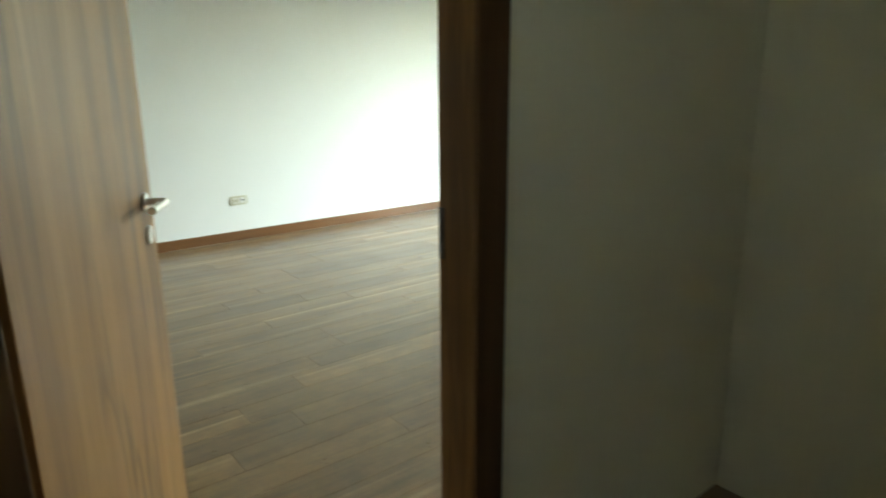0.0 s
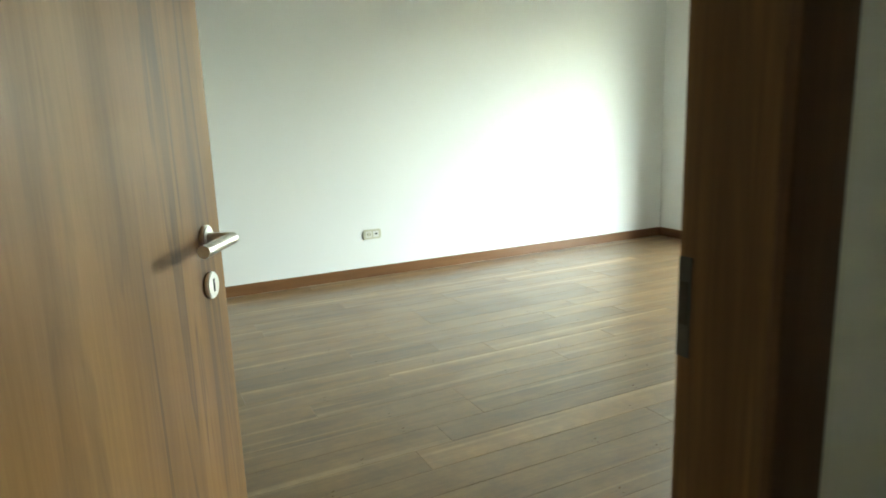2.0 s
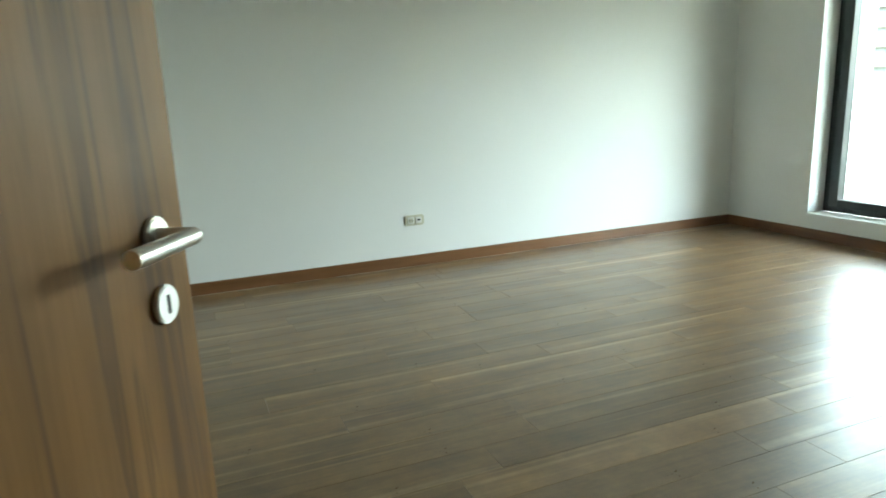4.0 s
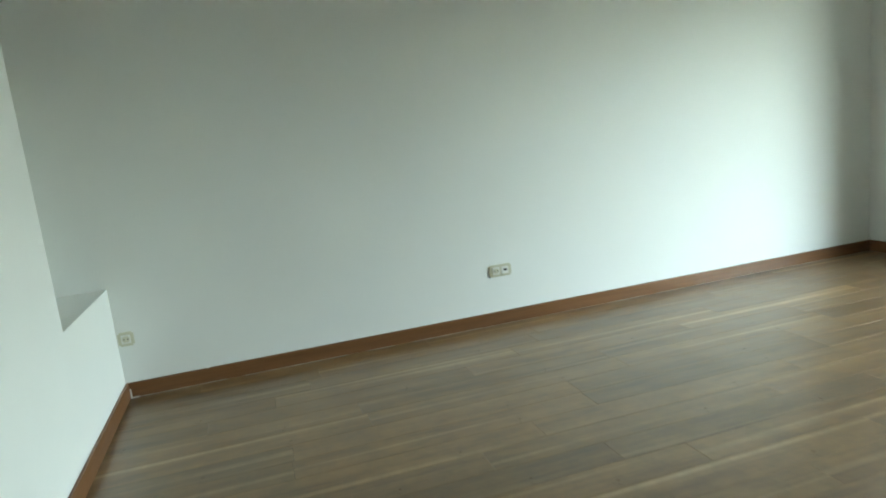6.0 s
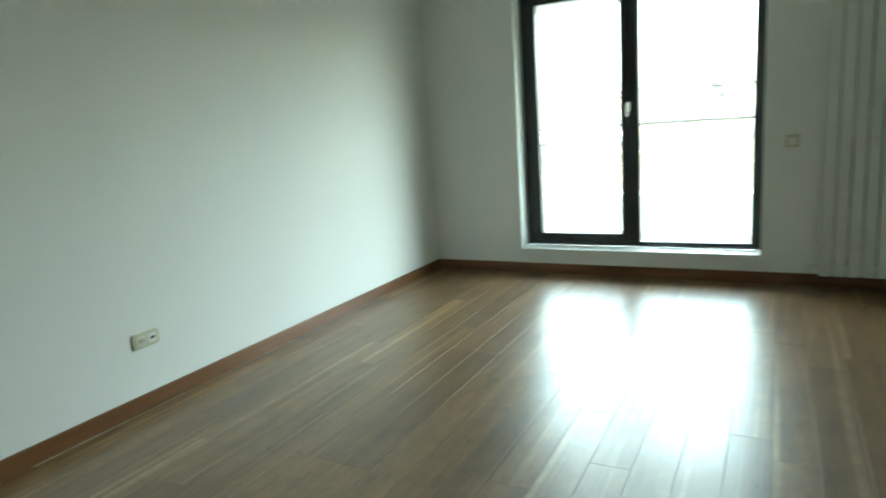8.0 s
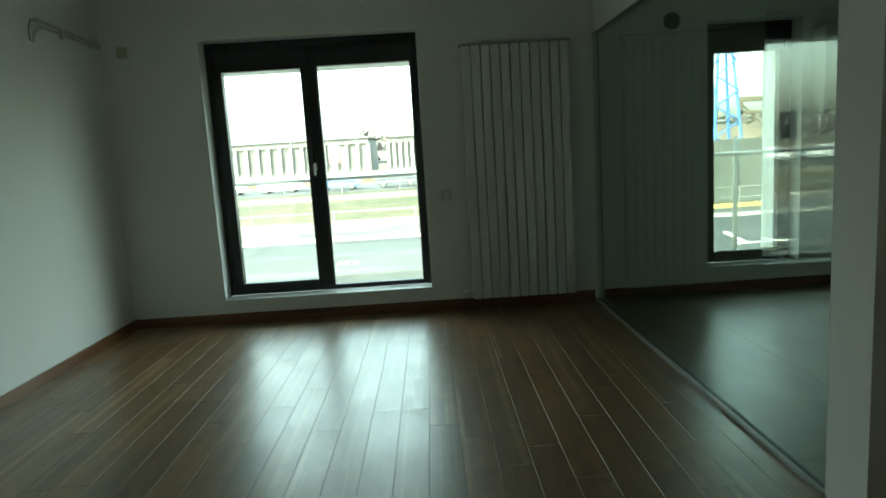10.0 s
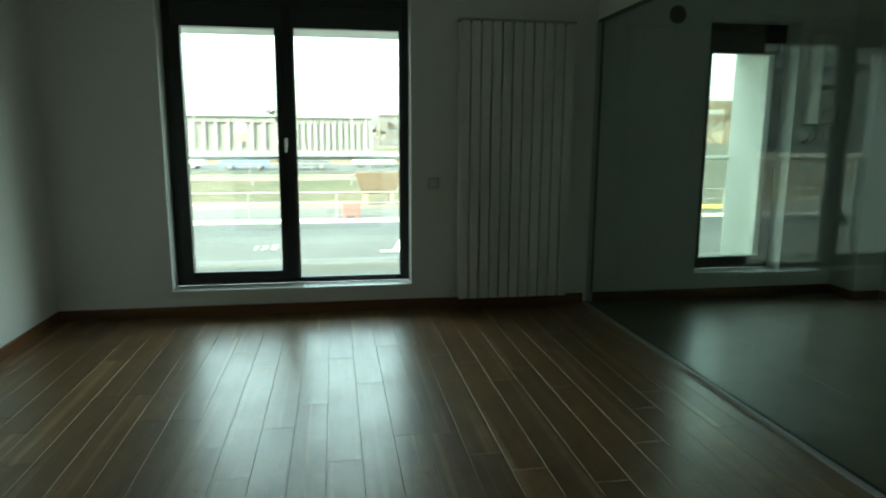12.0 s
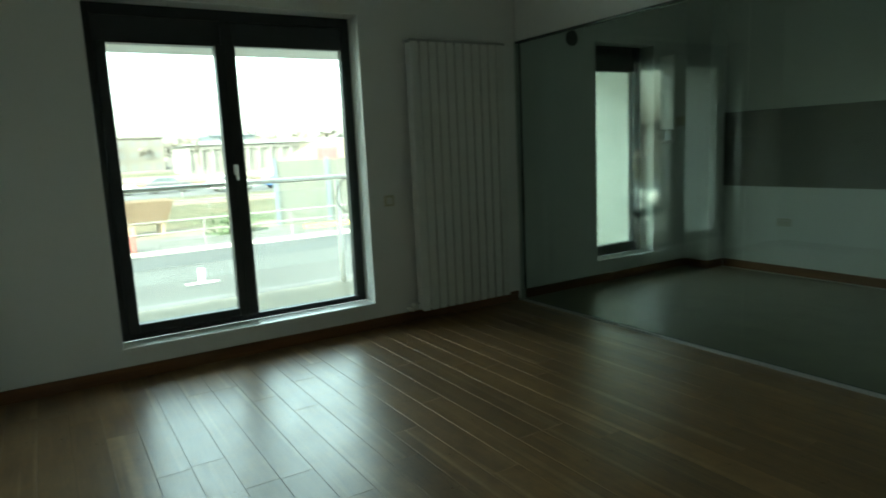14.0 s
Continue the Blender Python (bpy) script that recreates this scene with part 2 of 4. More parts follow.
worn = ramp(grass_nt, patch.outputs["Fac"], [(0.38, (0.046, 0.056, 0.034)), (0.50, (0.066, 0.062, 0.043)), (0.63, (0.094, 0.078, 0.056))])
tufts = ramp(grass_nt, tuft.outputs["Fac"], [(0.3, (0.72, 0.72, 0.72)), (0.7, (1.15, 1.15, 1.12))])
grass_nt.links.new(mix_colour(grass_nt, worn.outputs[0], tufts.outputs[0], 1.0, "MULTIPLY"), grass_bsdf.inputs["Base Color"])
grass_bsdf.inputs["Roughness"].default_value, grass_bsdf.inputs["Specular IOR Level"].default_value = 0.95, 0.1
# Lifted towards the far tones: haze painted into the earth colour.
EARTH = plain("orange_brown_earth", (0.105, 0.083, 0.062), 0.95, 0.0, 0.3, 0.2, 4.0, 0.0)
ROAD_PAINT = plain("white_road_paint", (0.72, 0.72, 0.70), 0.7, 0.0, 0.1, 8.0)
YELLOW = plain("yellow_kerb_paint", (0.62, 0.47, 0.10), 0.7)
ORANGE = plain("faded_orange_paint", (0.205, 0.150, 0.110), 0.5)
RED = plain("faded_red_plastic", (0.200, 0.072, 0.068), 0.45)
BLUE = plain("blue_steel_paint", (0.06, 0.15, 0.36), 0.5)
PALE_BLUE = plain("pale_blue_facade", (0.062, 0.078, 0.094), 0.6)
# Matte panes: sky reflection and haze are painted as an even pale colour.
PALE_GLASS = plain("painted_sky_reflection_glass", (0.098, 0.101, 0.102), 0.6, 0.0, 0.12, 9.0, 120.0, 0.0, 0.2)
RUST = plain("brown_steel", (0.115, 0.092, 0.070), 0.8, 0.0, 0.3, 1.0)
# Aerial haze is part of this grey, kept near the other far tones.
FACADE_A = plain("haze_grey_facade", (0.104, 0.105, 0.104), 0.85, 0.0, 0.1, 0.3)
TOWER = plain("blue_grey_facade", (0.130, 0.155, 0.165), 0.8, 0.0, 0.12, 0.3)
# Kept close to the facade tones, so painted haze softens columns and rails.
STREET_WHITE = plain("hazed_street_white", (0.132, 0.132, 0.128), 0.6, 0.0, 0.08, 1.0)
SIGN_RED = plain("pinkish_red_sign_paint", (0.22, 0.07, 0.075), 0.5, 0.0, 0.06, 2.0)
AMBER = plain("amber_container_paint", (0.23, 0.155, 0.055), 0.55, 0.0, 0.15, 2.0)
TOWER_GLASS = plain("teal_balcony_glass", (0.085, 0.120, 0.132), 0.3, 0.0, 0.15, 0.4)
# Pale tone with distance haze included in the colour.
FACADE_B = plain("haze_pale_facade", (0.112, 0.109, 0.104), 0.85, 0.0, 0.1, 0.3)
FAR_GLASS = plain("far_window_glass", (0.04, 0.05, 0.055), 0.1, 0.0, 0.2)
RUBBER = plain("tyre_rubber", (0.02, 0.02, 0.02), 0.8)
# Lightened twig colour, with the horizon's haze painted in.
TWIGS = plain("hazed_brown_twigs", (0.112, 0.101, 0.088), 0.95, 0.0, 0.3)
CAR_PAINTS = [plain("car_paint_" + n, c, 0.25, 0.2, 0.02) for n, c in
              (("silver", (0.55, 0.57, 0.58)), ("white", (0.75, 0.75, 0.75)), ("blue", (0.06, 0.12, 0.30)), ("dark", (0.05, 0.05, 0.06)))]


# ---- mesh helpers ----
def slab(bm, x0, x1, y0, y1, z0, z1):
    """Adds a box between the given limits to bm."""
    xs, ys, zs = sorted((x0, x1)), sorted((y0, y1)), sorted((z0, z1))
    v = [bm.verts.new((xs[i & 1], ys[i >> 1 & 1], zs[i >> 2])) for i in range(8)]
    for f in ((0, 2, 3, 1), (4, 5, 7, 6), (0, 1, 5, 4), (2, 6, 7, 3), (0, 4, 6, 2), (1, 3, 7, 5)):
        bm.faces.new([v[i] for i in f])
    return v


def block(x0, x1, y0, y1, z0, z1, edge=0.0, segments=2):
    bm = bmesh.new()
    slab(bm, x0, x1, y0, y1, z0, z1)
    if edge:
        bmesh.ops.bevel(bm, geom=bm.edges[:], offset=edge, segments=segments, profile=0.6, affect="EDGES")
    return bm


def rod(points, radius, sides=12):
    """A round bar along a chain of points."""
    bm = bmesh.new()
    for a, b in zip(points, points[1:]):
        a, b = Vector(a), Vector(b)
        m = Matrix.Translation((a + b) / 2) @ (b - a).to_track_quat("Z", "Y").to_matrix().to_4x4()
        bmesh.ops.create_cone(bm, cap_ends=True, segments=sides, radius1=radius, radius2=radius, depth=(b - a).length, matrix=m)
    for p in points[1:-1]:
        bmesh.ops.create_uvsphere(bm, u_segments=sides, v_segments=8, radius=radius, matrix=Matrix.Translation(p))
    return bm


def disc(centre, axis, radius, depth, edge=0.0, sides=32):
    bm = bmesh.new()
    m = Matrix.Translation(centre) @ Vector(axis).to_track_quat("Z", "Y").to_matrix().to_4x4()
    bmesh.ops.create_cone(bm, cap_ends=True, segments=sides, radius1=radius, radius2=radius, depth=depth, matrix=m)
    if edge:
        rim = [e for e in bm.edges if len(e.link_faces) == 2 and any(len(f.verts) > 4 for f in e.link_faces)]
        bmesh.ops.bevel(bm, geom=rim, offset=edge, segments=2, affect="EDGES")
    return bm


def part(name, bm, mat, parent=None, label="", smooth=False):
    me = bpy.data.meshes.new(name)
    bmesh.ops.recalc_face_normals(bm, faces=bm.faces[:])
    bm.to_mesh(me)
    bm.free()
    me.materials.append(mat)
    if smooth:
        for p in me.polygons:
            p.use_smooth = True
        me.set_sharp_from_angle(angle=radians(35))
    ob = new(name, me)
    if parent:
        ob.parent = parent
    if label:
        tagged(ob, label)
    return ob


def thing(name, label, category, base=(0, 0, 0), group="", kind=""):
    ob = new(name)
    ob.location = base
    return tagged(ob, label, category, group, kind)


def structure(name, boxes, mat, label, category="wall"):
    bm = bmesh.new()
    for b in boxes:
        slab(bm, *b)
    return tagged(part(name, bm, mat), label, category, kind="structure")


# ---- setting ----
CEILING = 2.77
GLASS_Y = -3.955
structure("wall_north", [(-5.6, 0.3, 0, 0.2, -0.1, CEILING)], WALL, "plain white painted plaster wall with sockets", "wall")
structure("wall_east", [
    (0, 0.3, 0, -0.774, -0.1, CEILING), (0, 0.3, -0.774, -2.538, -0.1, 0.178), (0, 0.3, -0.774, -2.538, 2.33, CEILING),
    (0, 0.3, -2.538, -4.89, -0.1, CEILING), (0, 0.3, -4.89, -5.69, -0.1, 0.196), (0, 0.3, -4.89, -5.69, 2.25, CEILING),
    (0, 0.3, -5.69, -6.6, -0.1, CEILING)], WALL, "white painted outer wall with two window openings")
structure("wall_west", [
    (-5.5, -5.12, 0, -0.855, -0.1, 0.59), (-5.5, -5.42, 0, -0.855, 0.59, CEILING), (-5.5, -5.12, -0.855, -1.8, -0.1, CEILING)],
    WALL, "white painted wall with a corner niche above a low ledge")
structure("wall_recess_north", [(-6.4, -5.5, -1.65, -1.8, -0.1, CEILING)], WALL, "white painted wall closing the recess")
structure("wall_recess_west", [(-6.4, -6.2, -1.8, -4.155, -0.1, CEILING)], WALL, "white painted end wall of the recess")
structure("wall_door", [
    (-6.4, -4.890, -4.155, -4.2, -0.1, CEILING), (-4.085, -3.44, -4.155, -4.2, -0.1, CEILING), (-4.890, -4.085, -4.155, -4.2, 2.085, CEILING)],
    WALL, "white painted partition around the doorway")
structure("wall_door_hall_side", [
    (-6.4, -4.890, -4.2, -4.258, -0.1, CEILING), (-4.085, -3.02, -4.2, -4.258, -0.1, CEILING), (-4.890, -4.085, -4.2, -4.258, 2.085, CEILING)],
    HALL, "warm white painted hall side of the doorway partition")
structure("wall_pier", [(-3.44, -3.22, -3.93, -4.2, -0.1, CEILING)], WALL, "white wall pier at the end of the glass partition")
structure("wall_over_glass", [(-3.22, 0, -3.965, -4.08, 2.2, CEILING)], WALL, "white wall strip above the glass partition")
structure("wall_kitchen_south", [(-3.44, 0, -6.43, -6.6, -0.1, CEILING)], WALL, "white kitchen wall behind the tiled strip")
structure("wall_kitchen_pillar", [(-0.28, 0, -6.18, -6.43, -0.1, CEILING)], WALL, "white corner pillar of the kitchen")
structure("wall_kitchen_north", [(-3.22, -2.95, -4.155, -4.2, -0.1, CEILING)], WALL, "short white wall behind the end of the glass", "wall")
structure("wall_kitchen_west", [(-3.02, -2.95, -4.2, -6.43, -0.1, CEILING)], WALL, "white wall between kitchen and hall")
structure("wall_hall_east", [(-3.06, -3.02, -4.258, -6.43, -0.1, CEILING)], HALL, "warm white hall end wall")
# Added, unseen slot at z 1.79-2.13 lets sky light in to brighten the hall.
structure("wall_hall_south_added_slot", [(-6.4, -5.9, -6.2, -6.35, -0.1, CEILING), (-5.62, -3.06, -6.2, -6.35, -0.1, CEILING), (-5.9, -5.62, -6.2, -6.35, -0.1, 1.79), (-5.9, -5.62, -6.2, -6.35, 2.13, CEILING)], HALL, "warm white hall wall")
structure("wall_hall_west", [(-6.4, -6.25, -4.258, -6.2, -0.1, CEILING)], HALL, "warm white hall wall")
structure("ceiling", [(-6.4, 0.3, 0.2, -6.6, CEILING, 2.95)], CEIL, "plain white painted ceiling", "ceiling")
floor = structure("floor", [(-6.2, 0, 0, -4.155, -0.12, -0.010)], SUBFLOOR, "walnut laminate floor of long planks", "floor")
structure("floor_hall", [(-6.25, -3.44, -4.155, -4.205, -0.12, -0.001), (-6.25, -3.02, -4.205, -6.2, -0.12, -0.001)], PLANK, "brown wooden hall floor", "floor")
floor_kitchen = structure("floor_kitchen", [(-3.0, 0, -4.2, -6.43, -0.12, -0.012)], CONCRETE, "grey-green tiled kitchen floor", "floor")


def skirting(name, x0, x1, y0, y1, mat, label="reddish-brown wooden skirting board along the wall"):
    bm = block(x0, x1, y0, y1, 0.0, 0.082, 0.004)
    return tagged(part(name, bm, mat), label, "baseboard", kind="structure")


skirting("baseboard_north", -5.104, -0.001, -0.016, -0.001, SKIRT)
skirting("baseboard_east", -0.016, -0.001, -0.017, -3.925, SKIRT_Y)
skirting("baseboard_west", -5.119, -5.104, -0.001, -1.8, SKIRT_Y)
skirting("baseboard_recess_north", -6.199, -5.119, -1.816, -1.801, SKIRT)
skirting("baseboard_recess_west", -6.199, -6.184, -1.817, -4.15, SKIRT_Y)
skirting("baseboard_door_west", -6.18, -4.936, -4.154, -4.139, SKIRT)
skirting("baseboard_door_east", -4.03, -3.441, -4.154, -4.139, SKIRT)
skirting("baseboard_pier", -3.457, -3.442, -4.138, -3.93, SKIRT_Y)
skirting("baseboard_kitchen_east", -0.016, -0.001, -4.01, -6.178, SKIRT_Y)
skirting("baseboard_kitchen_pillar", -0.297, -0.017, -6.179, -6.164, SKIRT)
skirting("baseboard_kitchen_pillar_side", -0.297, -0.282, -6.18, -6.413, SKIRT_Y)
skirting("baseboard_kitchen_south", -2.949, -0.298, -6.429, -6.414, SKIRT)
bm = bmesh.new()
slab(bm, -5.103, -5.096, -0.024, -0.016, 0.0, 0.05)
slab(bm, -5.10, -5.06, -0.021, -0.016, 0.0, 0.005)
tagged(part("skirting_filler", bm, FILLER), "white filler left in the corner of the skirting", "trim", kind="structure")
bm = bmesh.new()
seal_rng = random.Random(5)
a = -5.05
while a < -0.1:
    b = min(a + seal_rng.uniform(0.15, 0.6), -0.02)
    w = seal_rng.uniform(0.0015, 0.004)
    slab(bm, a, b, -0.0162 - w, -0.0162, 0.0004, 0.0012 + w * 0.6)
    a = b + seal_rng.uniform(0.0, 0.12)
tagged(part("skirting_seal", bm, SEAL), "thin pale seal between skirting and floor", "trim", kind="structure")


tagged(part("skirting_chip", block(-4.712, -4.700, -0.0165, -0.004, 0.0795, 0.0835), FILLER), "small white chip on the skirting edge", "trim", kind="structure")


# ---- living room window ----
def window_unit(name, y_left, y_right, z0, z1, label, mullion=None, sash="left"):
    """A dark two-part French window set in the reveal; y_left is nearer to the north wall."""
    w = tagged(new(name), label, "window", kind="structure")
    xi, xo = 0.165, 0.235
    bar = 0.062
    def member(nm, a, b, c, d, xa=xi, xb=xo, edge=0.006, mat=FRAME):
        return part(nm, block(xa, xb, a, b, c, d, edge), mat, w)
    member("window_frame", y_left - 0.002, y_left - bar, z0, z1)
    member("window_frame", y_right + 0.002, y_right + bar, z0, z1)
    member("window_frame", y_left - bar, y_right + bar, z0, z0 + 0.042)
    member("window_frame", y_left - bar, y_right + bar, z1 - 0.075, z1 - 0.002)
    top = z1 - 0.232
    member("shutter_box", y_left - bar, y_right + bar, top, z1 - 0.075, xi + 0.012, xo, 0.008, SHUTTER)
    spans = [(y_left - bar, y_right + bar)]
    if mullion:
        member("mullion", mullion + 0.036, mullion - 0.036, z0 + 0.042, z1 - 0.075, xi - 0.004, xo)
        spans = [(y_left - bar, mullion + 0.036), (mullion - 0.036, y_right + bar)]
    for k, (a, b) in enumerate(spans):
        opening = k == 0
        edge = 0.068 if opening else 0.016
        low = z0 + 0.042
        if opening:
            xa = xi - 0.018
            part("sash", block(xa, xo - 0.01, a + 0.004, a - edge, low, top, 0.007), FRAME, w)
            part("sash", block(xa, xo - 0.01, b - 0.006, b + 0.05, low, top, 0.007), FRAME, w)
            part("sash", block(xa, xo - 0.01, a - edge, b + 0.05, low, low + 0.06, 0.007), FRAME, w)
            part("sash", block(xa, xo - 0.01, a - edge, b + 0.05, top - 0.012, top, 0.004), FRAME, w)
            low += 0.06
        else:
            part("glazing_bead", block(xi, xo - 0.01, a, a - edge, low, top, 0.004), FRAME, w)
            part("glazing_bead", block(xi, xo - 0.01, b, b + edge, low, top, 0.004), FRAME, w)
        glass = part("pane", block(0.198, 0.204, a - edge + 0.004, b + (0.05 if opening else edge) - 0.004, low - 0.004, top), PANE, w, "clear window glass")
        glass.visible_shadow = False
    return w


w1 = window_unit("window_1", -0.774, -2.538, 0.2, 2.33, "anthracite framed French window with a white reveal", -1.638)
part("window_sill", block(-0.012, 0.165, -0.776, -2.536, 0.178, 0.2, 0.004), SILL, w1, "bright white plastic sill")
part("window_handle_base", block(0.138, 0.150, -1.627, -1.600, 1.235, 1.305, 0.004), STEEL, w1, "steel handle plate")
bm = rod([(0.14, -1.613, 1.29), (0.105, -1.613, 1.29), (0.105, -1.613, 1.20)], 0.009)
part("window_handle", bm, STEEL, w1, "brushed steel turn handle", True)
w2 = window_unit("window_2", -4.89, -5.69, 0.215, 2.25, "narrow anthracite framed kitchen window")
part("window_sill", block(-0.012, 0.165, -4.892, -5.688, 0.196, 0.215, 0.004), SILL, w2, "white plastic sill")

for win, north, south, low, high in ((w1, -0.774, -2.538, 0.2, 2.33), (w2, -4.89, -5.69, 0.215, 2.25)):
    part("reveal_lining", block(-0.004, 0.163, north - 0.0005, north - 0.008, low + 0.001, high - 0.008, 0.002), SILL, win, "white plastic reveal lining")
    part("reveal_lining", block(-0.004, 0.163, south + 0.008, south + 0.0005, low + 0.001, high - 0.008, 0.002), SILL, win, "white plastic reveal lining")
    part("reveal_lining", block(-0.004, 0.163, north - 0.0005, south + 0.0005, high - 0.0075, high - 0.0005, 0.002), SILL, win, "white plastic reveal lining")

# ---- glass partition ----
gp = thing("glass_partition", "green-tinted full-height glass partition in a slim aluminium rail", "partition", (0, GLASS_Y, 0))
JOINTS = (0.0, -1.06, -2.12, -3.22)


for a, b in zip(JOINTS, JOINTS[1:]):
    sheet = block(a - 0.0006, b + 0.0006, -0.005, 0.005, 0.006, 2.185)
    sheet.normal_update()
    bmesh.ops.delete(sheet, geom=[f for f in sheet.faces if abs(f.normal.y) < 0.5 and abs(f.calc_center_median().z - 1.1) < 0.5], context="FACES_ONLY")
    part("glass_panel", sheet, PART_GLASS, gp, "tinted glass sheet")
part("bottom_rail", block(-3.219, -0.017, -0.014, 0.012, 0.0, 0.012, 0.002), SHUTTER, gp, "dark glazing channel on the floor")
part("floor_trim", block(-3.219, -0.017, 0.0125, 0.036, 0.0, 0.016, 0.002), LIGHT_METAL, gp, "satin aluminium floor trim")
part("top_rail", block(-3.219, -0.001, -0.045, -0.006, 2.183, 2.2, 0.003), SHUTTER, gp, "dark slim head rail")
part("side_rail", block(-0.022, -0.0175, -0.05, -0.03, 0.083, 2.183), SHUTTER, gp, "dark slim wall profile")

# ---- entrance door ----
df = tagged(new("door_frame"), "walnut veneered door frame with flat architraves", "door frame", kind="structure")
CX0, CX1, DZ = -4.858, -4.117, 2.05
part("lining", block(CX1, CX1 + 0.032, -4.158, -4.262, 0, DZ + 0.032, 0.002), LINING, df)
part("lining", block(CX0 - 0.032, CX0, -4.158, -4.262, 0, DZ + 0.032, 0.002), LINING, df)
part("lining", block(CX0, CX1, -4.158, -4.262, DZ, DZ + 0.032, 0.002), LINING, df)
for y0, y1 in ((-4.262, -4.274), (-4.140, -4.1575)):
    wide = 0.076
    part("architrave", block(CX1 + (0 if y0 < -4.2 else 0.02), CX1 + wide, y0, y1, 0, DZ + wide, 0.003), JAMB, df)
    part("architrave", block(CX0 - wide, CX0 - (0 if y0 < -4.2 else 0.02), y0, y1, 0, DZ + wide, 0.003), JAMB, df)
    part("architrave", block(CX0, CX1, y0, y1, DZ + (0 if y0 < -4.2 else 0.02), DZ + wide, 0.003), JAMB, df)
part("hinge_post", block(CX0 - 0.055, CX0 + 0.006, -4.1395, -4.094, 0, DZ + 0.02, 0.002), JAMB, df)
part("strike_plate", block(CX1 - 0.0015, CX1 + 0.001, -4.159, -4.175, 0.93, 1.035, 0.0005), SHUTTER, df, "dull steel strike plate")
part("strike_slot", block(CX1 - 0.0025, CX1 - 0.0015, -4.162, -4.172, 0.965, 1.01), BLACK, df)

HINGE = Vector((-4.838, -4.095, 0))
FREE = Vector((-4.472, -3.437, 0))
leaf_len = (FREE - HINGE).length
door = thing("door_1", "half-open light walnut veneered door with a steel lever", "door", HINGE)
door.rotation_euler = (0, 0, math.atan2(FREE.y - HINGE.y, FREE.x - HINGE.x))
# local x runs along the leaf, -y is the hall face
part("leaf", block(0, leaf_len, 0.0, 0.04, 0.008, 2.04, 0.002), LEAF, door)
hx = leaf_len - 0.066


def lever(side):
    s = -1 if side < 0 else 1
    face = 0.0 if side < 0 else 0.04
    part("rosette", disc((hx, face + s * 0.004, 0.997), (0, 1, 0), 0.023, 0.008, 0.002), STEEL, door, "round brushed steel rosette", True)
    bm = rod([(hx, face + s * 0.006, 0.997), (hx, face + s * 0.048, 0.997), (hx - 0.118, face + s * 0.048, 0.997)], 0.0100, 20)
    part("lever_handle", bm, STEEL, door, "brushed steel lever handle", True)
    part("key_rosette", disc((hx, face + s * 0.004, 0.917), (0, 1, 0), 0.023, 0.008, 0.002), STEEL, door, "round brushed steel keyhole rosette", True)
    bm = bmesh.new()
    slab(bm, hx - 0.003, hx + 0.003, face + s * 0.0078, face + s * 0.0086, 0.906, 0.928)
    part("keyhole", bm, BLACK, door)


lever(-1)
lever(1)
part("latch_plate", block(leaf_len - 0.0005, leaf_len + 0.0015, 0.009, 0.031, 0.85, 1.06), STEEL, door, "steel latch plate")
for z in (0.22, 1.78):
    part("hinge", disc((-0.006, 0.046, z), (0, 0, 1), 0.008, 0.09, 0.001, 14), STEEL, door, "steel barrel hinge", True)

# ---- fittings in the living room ----
def on_north(x, z):
    return pose(x, -0.0008, z, 0, 0, 0)


def plate_parts(root, wide, mat=IVORY):
    bm = block(-wide / 2, wide / 2, -0.008, 0, -0.037, 0.037)
    upright = [e for e in bm.edges if abs(e.verts[0].co.y - e.verts[1].co.y) > 0.004]
    bmesh.ops.bevel(bm, geom=upright, offset=0.008, segments=4, affect="EDGES")
    front = [e for e in bm.edges if max(v.co.y for v in e.verts) < -0.007]
    bmesh.ops.bevel(bm, geom=front, offset=0.0025, segments=2, affect="EDGES")
    part("cover_plate", bm, mat, root, "", True)


def socket_insert(root, x):
    part("socket_insert", block(x - 0.023, x + 0.023, -0.011, -0.0075, -0.023, 0.023, 0.0025), WHITE_PVC, root, "white socket insert")
    part("socket_well", disc((x, -0.0112, 0), (0, 1, 0), 0.018, 0.0012), IVORY, root)
    for dx in (-0.0095, 0.0095):
        part("pin_hole", disc((x + dx, -0.0120, 0), (0, 1, 0), 0.0032, 0.001, 0, 12), BLACK, root)
    for dz in (-0.016, 0.016):
        part("earth_clip", block(x - 0.003, x + 0.003, -0.0130, -0.0115, dz - 0.003, dz + 0.003), STEEL, root)


double = thing("double_socket", "ivory double plate with a socket and a data outlet", "socket")
plate_parts(double, 0.142)
socket_insert(double, -0.029)
part("data_insert", block(0.006, 0.052, -0.011, -0.0075, -0.023, 0.023, 0.0025), WHITE_PVC, double, "white data insert")
part("data_port", block(0.020, 0.042, -0.0125, -0.0105, -0.004, 0.008, 0.001), BLACK, double)
double.matrix_basis = on_north(-2.964, 0.336)
single = thing("single_socket", "ivory single wall socket beside the corner", "socket")
plate_parts(single, 0.076)
socket_insert(single, 0.0)
single.matrix_basis = on_north(-5.075, 0.317)
ks = thing("kitchen_socket", "ivory double socket low on the kitchen wall", "socket")
plate_parts(ks, 0.142)
socket_insert(ks, -0.029)
socket_insert(ks, 0.029)
ks.matrix_basis = pose(-0.93, -6.4292, 0.50, 0, 0, 180)

sw = thing("light_switch", "ivory light switch beside the window", "switch", (-0.0008, -2.70, 0.973))
part("cover_plate", block(-0.010, 0, -0.041, 0.041, -0.041, 0.041, 0.003), IVORY, sw)
part("rocker", block(-0.014, -0.009, -0.025, 0.025, -0.025, 0.025, 0.003), WHITE_PVC, sw, "white rocker")
